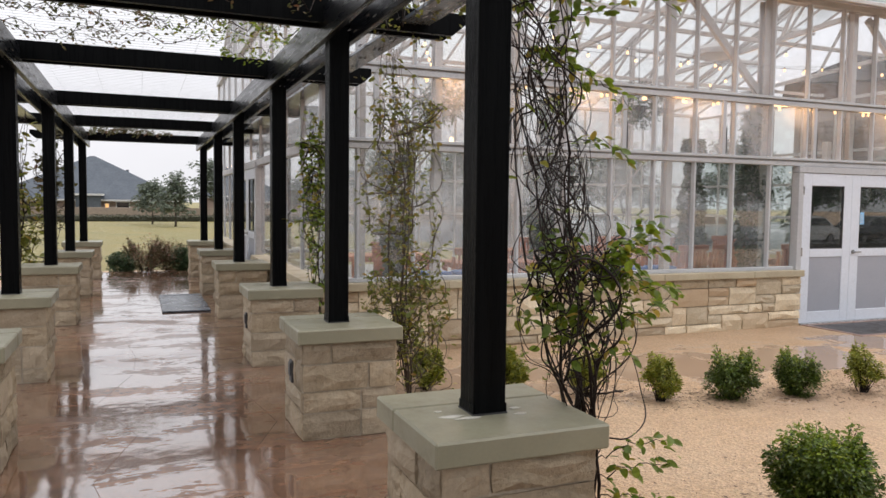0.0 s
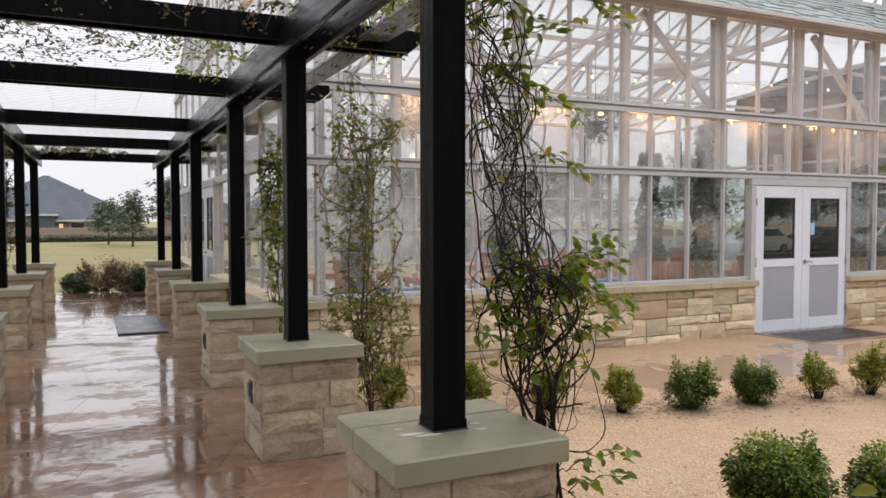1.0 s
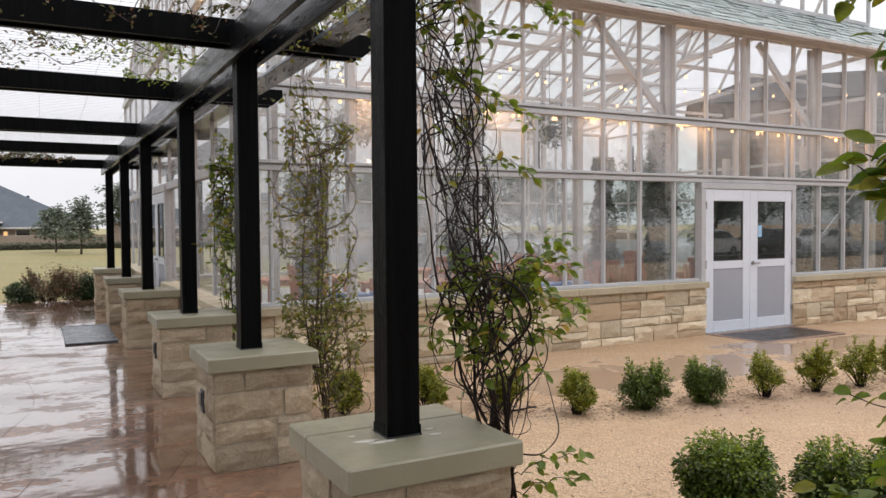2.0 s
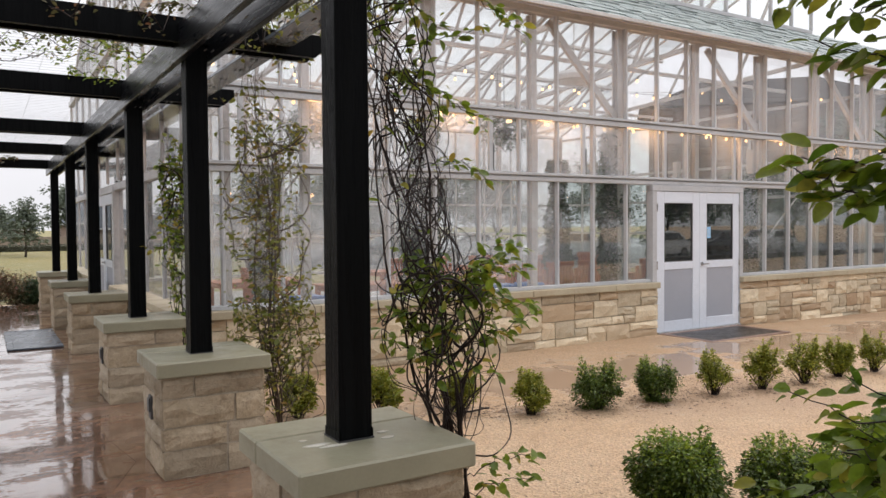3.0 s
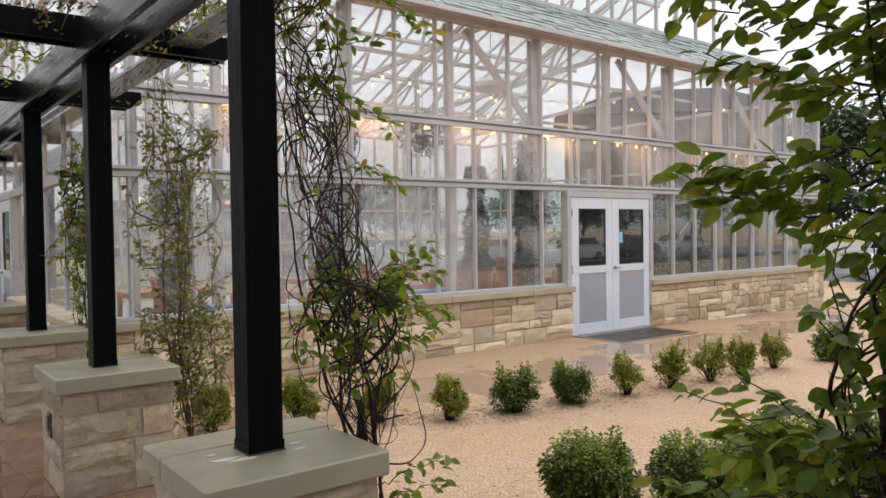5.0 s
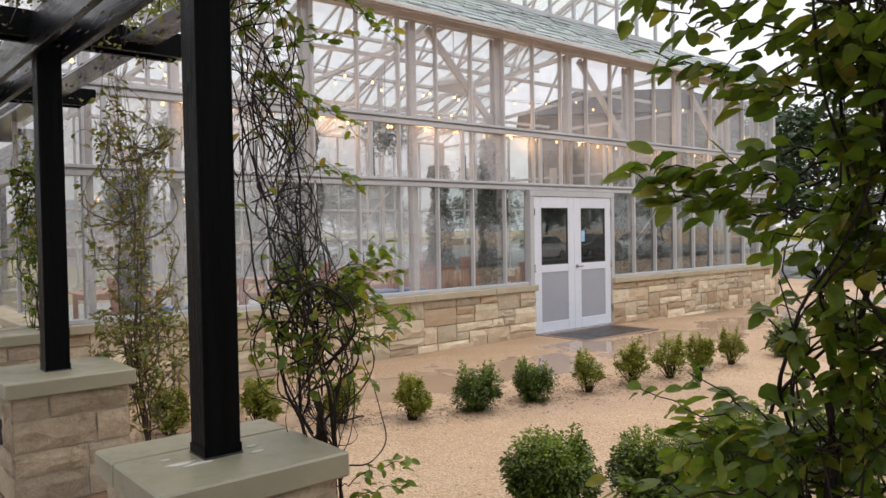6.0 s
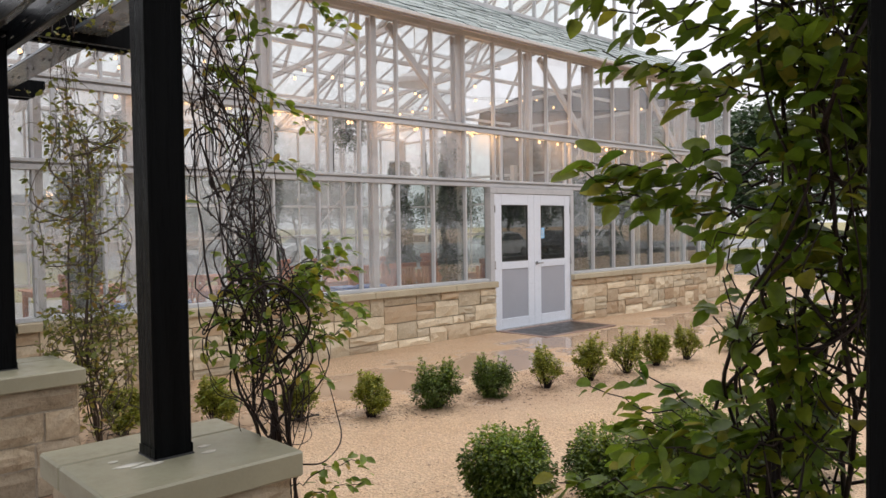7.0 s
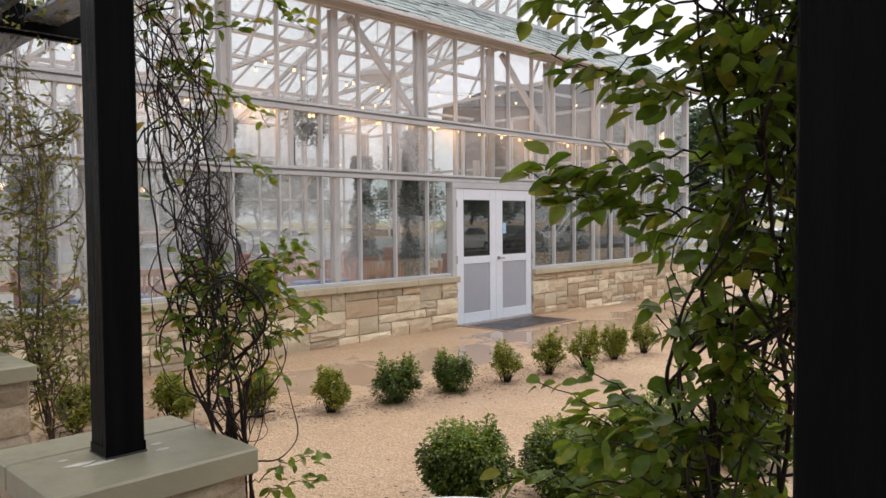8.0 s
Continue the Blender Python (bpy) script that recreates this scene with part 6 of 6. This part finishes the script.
gable_house("far_house", -46, -18.5, 118, 134, -0.3, 2.6, 5.0, M_BRICK, M_ROOF, "long low brick house with a grey roof", ((4, 0.8, 2, 1.4, False), (10, 0.8, 2, 1.4, False), (20, 0.8, 2, 1.4, False)), 0.6, "x", 4)
gable_house("far_house", 9.5, 30, 120, 134, -0.3, 2.4, 5.0, M_BRICK, M_ROOF, "long low brick house with a grey roof", ((3, 0.8, 2, 1.4, False), (9, 0.8, 2, 1.4, False)), 0.6, "x", 4)
gable_house("far_house", 16, 48, 84, 96, -0.3, 3.2, 5.6, M_BRICK, M_ROOF, "long low brick building beyond the car park", ((4, 0.9, 2, 1.5, False), (10, 0.9, 2, 1.5, False), (17, 0.9, 2, 1.5, False), (24, 0.9, 2, 1.5, False)), 0.6, "x", 4)
fw = link("garden_wall", box(-70, 60, 100, 100.3, -0.35, 0.72, 0.03), M_EARTHWALL)
tagged(fw, "long low brown boundary wall beyond the lawn", "wall")


def stone_hall():
    """The rubble stone lodge behind the glasshouse."""
    t = thing("stone_lodge", 24.6, 22.5, -0.3, "large rubble stone lodge with a dark hipped roof behind the greenhouse", "building", rz=-45)
    part("wall", box(0, 9, 0, 5, 0, 7.0), M_ROCK, t)
    bm = bmesh.new()
    vs = [bm.verts.new(v) for v in ((-0.6, -0.6, 6.8), (9.6, -0.6, 6.8), (9.6, 5.6, 6.8), (-0.6, 5.6, 6.8), (2.2, 2.5, 8.3), (7, 2.5, 8.3))]
    for f in ((0, 1, 5, 4), (2, 3, 4, 5), (1, 2, 5), (3, 0, 4), (3, 2, 1, 0)):
        bm.faces.new([vs[i] for i in f])
    part("roof", bm, M_LODGE, t)
    for x in (1.8, 5.6):
        wd = part("window", box(x, x + 1.4, -0.05, 0.1, 1.2, 3.6), M_TRIM, t)
        part("glass", box(x + 0.1, x + 1.3, -0.07, -0.045, 1.3, 3.5), M_CAR_GLASS, wd)
    r = random.Random(5)
    joined = bmesh.new()
    for u, v, w_, h_ in ashlar(9, 7.0, 0.32, r, (4, 2)):
        tmp = bmesh.new()
        tmp.from_mesh(STONES[r.randrange(10)])
        merge(joined, tmp, Matrix.Translation((u + w_ / 2, 0.0, v + h_ / 2)) @ Matrix.Diagonal((w_ - 0.03, 0.09, h_ - 0.03, 1)))
    tagged(part("rubble_facing", joined, M_ROCK, t), kind="stuff")


stone_hall()


def tree(name, x, y, h, w, seed, label, leaves=2600, size=0.22, material=M_PINE, trunk=0.3, group="trees"):
    r = random.Random(seed)
    z = ground_z(x, y)
    t = thing(name, x, y, z - 0.05, label, "tree", group)
    bm = bmesh.new()
    base = [Vector((0.05 * math.sin(i) * w * 0.2, 0.03 * w * math.cos(i * 1.7), h * 0.86 * i / 8)) for i in range(9)]
    tube(bm, base, h * 0.022, h * 0.005, 7)
    tips = []
    for k in range(20):
        s = trunk + (0.97 - trunk) * k / 19
        p = base[min(8, int(s * 8))].lerp(base[min(8, int(s * 8) + 1)], s * 8 % 1)
        a, q = k * 2.4 + r.uniform(-0.4, 0.4), w * 0.5 * (1.05 - s) ** 0.55 * r.uniform(0.7, 1.15)
        e = p + Vector((q * math.cos(a), q * math.sin(a), h * r.uniform(0.03, 0.14)))
        m = p.lerp(e, 0.5) + Vector((0, 0, h * 0.03))
        tube(bm, [p, m, e], h * 0.007, h * 0.002, 5)
        tips += [(e, 0.5), (m, 0.35), (p.lerp(e, 0.8), 0.45)]
        for _ in range(2):
            f = m + Vector((r.gauss(0, 0.12) * w, r.gauss(0, 0.12) * w, h * r.uniform(0.0, 0.1)))
            tube(bm, [m, f], h * 0.003, h * 0.001, 4)
            tips.append((f, 0.4))
    part("trunk", bm, M_BARK_PALE, t, smooth=True)
    lf = bmesh.new()
    for _ in range(leaves):
        c, q = r.choice(tips)
        d = Vector((r.gauss(0, 1), r.gauss(0, 1), r.gauss(0, 0.7)))
        p = c + d * q * w * 0.11
        m = leaf_pose(p, d.normalized(), size * r.uniform(0.6, 1.4), r)
        f = [lf.verts.new(m @ Vector(v)) for v in ((0, 0, 0), (0.5, -0.3, 0.08), (1, 0, -0.1), (0.5, 0.3, 0.08))]
        lf.faces.new((f[0], f[1], f[2]))
        lf.faces.new((f[0], f[2], f[3]))
    tagged(part("crown", lf, material, t), kind="stuff")
    return t


tree("lawn_tree", 2.45, 58, 3.95, 3.0, 201, "young evergreen tree with tiered branches on the lawn", 1500, 0.26)
tree("lawn_tree", 0.95, 64, 3.5, 3.8, 202, "low spreading live oak on the lawn", 1700, 0.26)
for k, (x, y, hh, ww) in enumerate(((7.5, 84, 6.5, 6), (11, 80, 6, 6), (15, 88, 7, 7), (-20, 88, 6, 7), (-15.5, 92, 5, 6), (22, 70, 7, 7), (-30, 84, 7, 8), (27, 60, 7, 7), (34, 54, 8, 8))):
    tree("lawn_tree", x, y, hh, ww, 210 + k, "full live oak along the lawn's edge", 2600, 0.36)


def hedge():
    r = random.Random(33)
    bm = bmesh.new()
    blk(bm, -26, 24, 72.5, 73.6, -0.4, 0.14)
    for _ in range(15000):
        x = r.uniform(-26, 24)
        y, z = 73 + r.uniform(-0.8, 0.8), -0.35 + 0.62 * r.random() ** 0.6
        m = leaf_pose(Vector((x, y, z)), Vector((0, -1, 0.3)), r.uniform(0.14, 0.26), r)
        f = [bm.verts.new(m @ Vector(v)) for v in ((0, 0, 0), (0.5, -0.3, 0.08), (1, 0, -0.1), (0.5, 0.3, 0.08))]
        bm.faces.new((f[0], f[1], f[2]))
        bm.faces.new((f[0], f[2], f[3]))
    tagged(link("hedge", bm, M_HEDGE), "long low olive-brown hedge across the lawn", "hedge", kind="stuff")


hedge()

lot = link("parking_lot", box(-30, 60, -34, -9, -0.5, ground_z(0, -9) + 0.012), M_ASPHALT)
tagged(lot, "wet asphalt car park behind the yard", "car park", kind="structure")
lot2 = link("side_road", box(24, 60, -9, 26, -0.5, ground_z(30, 5) + 0.015), M_ASPHALT)
tagged(lot2, "wet asphalt drive beside the yard", "road", kind="structure")


lot3 = link("back_parking_lot", box(13, 80, 24, 83, -0.6, -0.285), M_ASPHALT)
tagged(lot3, "wet asphalt car park beyond the greenhouse", "car park", kind="structure")


def car(name, x, y, rz, paint, label):
    t = thing(name, x, y, (-0.285 if y > 22 else max(ground_z(x, y), ground_z(30, 5) if x > 24 else ground_z(0, -9)) + 0.012), label, "car", "parked cars", rz=rz)
    prof = [(-2.25, 0.35), (-2.28, 0.75), (-2.1, 0.95), (-1.75, 1.0), (-1.25, 1.42), (-0.6, 1.5), (0.4, 1.48), (1.15, 1.02), (1.95, 0.88), (2.22, 0.68), (2.25, 0.35)]
    bm = bmesh.new()
    rows = []
    for y_, k in ((-0.88, 0.97), (-0.80, 1.0), (0.80, 1.0), (0.88, 0.97)):
        rows.append([bm.verts.new((px * (1 if abs(y_) < 0.85 else 0.985), y_ * (0.86 if pz > 1.1 else 1.0), 0.35 + (pz - 0.35) * k)) for px, pz in prof])
    for a, b in zip(rows, rows[1:]):
        for i in range(len(prof) - 1):
            bm.faces.new((a[i], a[i + 1], b[i + 1], b[i]))
        bm.faces.new((a[-1], a[0], b[0], b[-1]))
    bm.faces.new(rows[0][::-1])
    bm.faces.new(rows[-1])
    part("body", bm, paint, t, smooth=False)
    for s in (-1, 1):
        bm = bmesh.new()
        q = [bm.verts.new((px, s * (0.775 if pz > 1.1 else 0.888), pz)) for px, pz in ((-1.45, 1.05), (-1.1, 1.38), (0.3, 1.40), (0.85, 1.06))]
        q2 = [bm.verts.new((v.co.x, v.co.y + s * 0.006, v.co.z)) for v in q]
        bm.faces.new(q2)
        for i in range(4):
            bm.faces.new((q[i], q[(i + 1) % 4], q2[(i + 1) % 4], q2[i]))
        part("side_window", bm, M_CAR_GLASS, t)
        for wx in (-1.4, 1.4):
            wm = Matrix.Translation((wx, s * 0.80, 0.33)) @ Matrix.Rotation(radians(90), 4, "X")
            wheel = part("wheel", lathe(bmesh.new(), [(0.2, -0.1), (0.33, -0.09), (0.33, 0.09), (0.2, 0.1)], 18, wm), M_TYRE, t)
            part("rim", lathe(bmesh.new(), [(0.04, -0.112), (0.2, -0.102), (0.2, 0.102), (0.04, 0.112)], 14, wm), M_CHROME, wheel)
        part("tail_light", box(-2.295, -2.2, s * 0.66 - 0.16, s * 0.66 + 0.16, 0.72, 0.86, 0.02), M_RED, t)
        part("headlight", box(2.13, 2.24, s * 0.62 - 0.18, s * 0.62 + 0.18, 0.66, 0.76, 0.02), M_TRIM, t)
    for a, b in (((-1.78, 1.02), (-1.28, 1.40)), ((1.10, 1.06), (0.48, 1.44))):
        bm = bmesh.new()
        bar(bm, (a[0], 0, a[1]), (b[0], 0, b[1]), 1.3, 0.02)
        part("windscreen", bm, M_CAR_GLASS, t)


for k, (x, y, rz, p) in enumerate(((16.1, -13, 90, M_DARK_CAR), (19.0, -13, 88, M_WHITE_CAR), (22, -13, 90, M_DARK_CAR), (29.4, -11.2, 170, M_WHITE_CAR), (34.6, -11.6, 175, M_DARK_CAR), (40.0, -12.0, 172, M_WHITE_CAR), (27.5, 7.8, 185, M_DARK_CAR), (30.0, 11.2, 180, M_WHITE_CAR), (28.5, 4.6, 180, M_WHITE_CAR), (17.5, 33, 178, M_DARK_CAR), (23.0, 35, 182, M_WHITE_CAR), (29.0, 33.5, 180, M_DARK_CAR), (25.5, 29.5, 175, M_WHITE_CAR), (33.0, 26.5, 182, M_WHITE_CAR))):
    car("parked_car", x, y, rz, p, "wet white saloon car parked on asphalt" if p is M_WHITE_CAR else "wet dark blue saloon car parked on asphalt")
for k, (x, y, hh, ww) in enumerate(((2, -26, 9, 8), (10, -24, 8, 8), (18, -27, 10, 9), (27, -25, 9, 9), (-8, -24, 9, 8), (38, -20, 10, 10), (46, 0, 10, 9), (48, 14, 9, 9), (52, 26, 10, 10), (36, 24, 8, 8), (30.5, 21.5, 7, 6.5), (35, 17, 7.5, 7), (41, 12, 8, 8), (20, 47, 5.5, 6), (26, 50, 6, 7), (33, 46, 6.5, 7), (40, 42, 7, 8), (46, 36, 8, 8), (35, -21, 7, 8), (42, -19, 7, 8), (49, -16, 7.5, 8), (45, -24, 8, 9), (54, -9, 8, 9), (39, -25, 8, 9), (24.0, 20.2, 3.0, 4), (26.3, 18.0, 4.2, 4.5), (28.5, 15.8, 6.2, 5), (31, 13, 7, 6))):
    tree("car_park_tree", x, y, hh, ww, 240 + k, "dark live oak at the edge of the car park", 4600, 0.26, M_IVY, group="car park trees")

# ---------------------------------------------------------------- pieces of floor, walls and roof
lay_shingles()


def flagstones():
    """Irregular slabs of the walk, butted with narrow sunk joints."""
    r = random.Random(17)
    bed = link("walk", box(-1.75, 1.74, -5.0, 17.6, -0.15, -0.003), M_JOINT)
    tagged(bed, "wet brown flagstone walk under the pergola", "paving", kind="structure")
    xs = [-1.75, -0.95, -0.15, 0.72, 1.74]
    ys = [-5.0 + 0.87 * k for k in range(26)] + [17.6]
    pt = {}
    for j, y in enumerate(ys):
        for i, x in enumerate(xs):
            jx = r.uniform(-0.2, 0.2) if 0 < i < len(xs) - 1 else 0
            jy = r.uniform(-0.22, 0.22) if 0 < j < len(ys) - 1 else 0
            pt[i, j] = Vector((x + jx, y + jy, 0))
    for j in range(len(ys) - 1):
        for i in range(len(xs) - 1):
            q = [pt[i, j], pt[i + 1, j], pt[i + 1, j + 1], pt[i, j + 1]]
            ring = []
            for a in range(4):
                p0, p1 = q[a], q[(a + 1) % 4]
                ring += [p0, p0.lerp(p1, 0.5)]
            c = sum(q, Vector()) / 4
            ring = [c + (p - c) * (1 - 0.0025 / max(0.2, (p - c).length)) for p in ring]
            bm = bmesh.new()
            tilt = Vector((r.uniform(-0.0012, 0.0012), r.uniform(-0.0012, 0.0012), 1))
            top = [bm.verts.new((p.x, p.y, tilt.x * (p - c).x + tilt.y * (p - c).y - 0.001)) for p in ring]
            low = [bm.verts.new((p.x + (p - c).x * 0.004, p.y + (p - c).y * 0.004, -0.02)) for p in ring]
            bm.faces.new(top)
            for a in range(8):
                b = (a + 1) % 8
                bm.faces.new((top[b], top[a], low[a], low[b]))
            part("flagstone", bm, M_SLAB, bed)


flagstones()
for w, o, ang, rects, r in LATER:
    face_stones(w, WALL_STONES, o, ang, rects[:300], 0.05, 0.007, r)
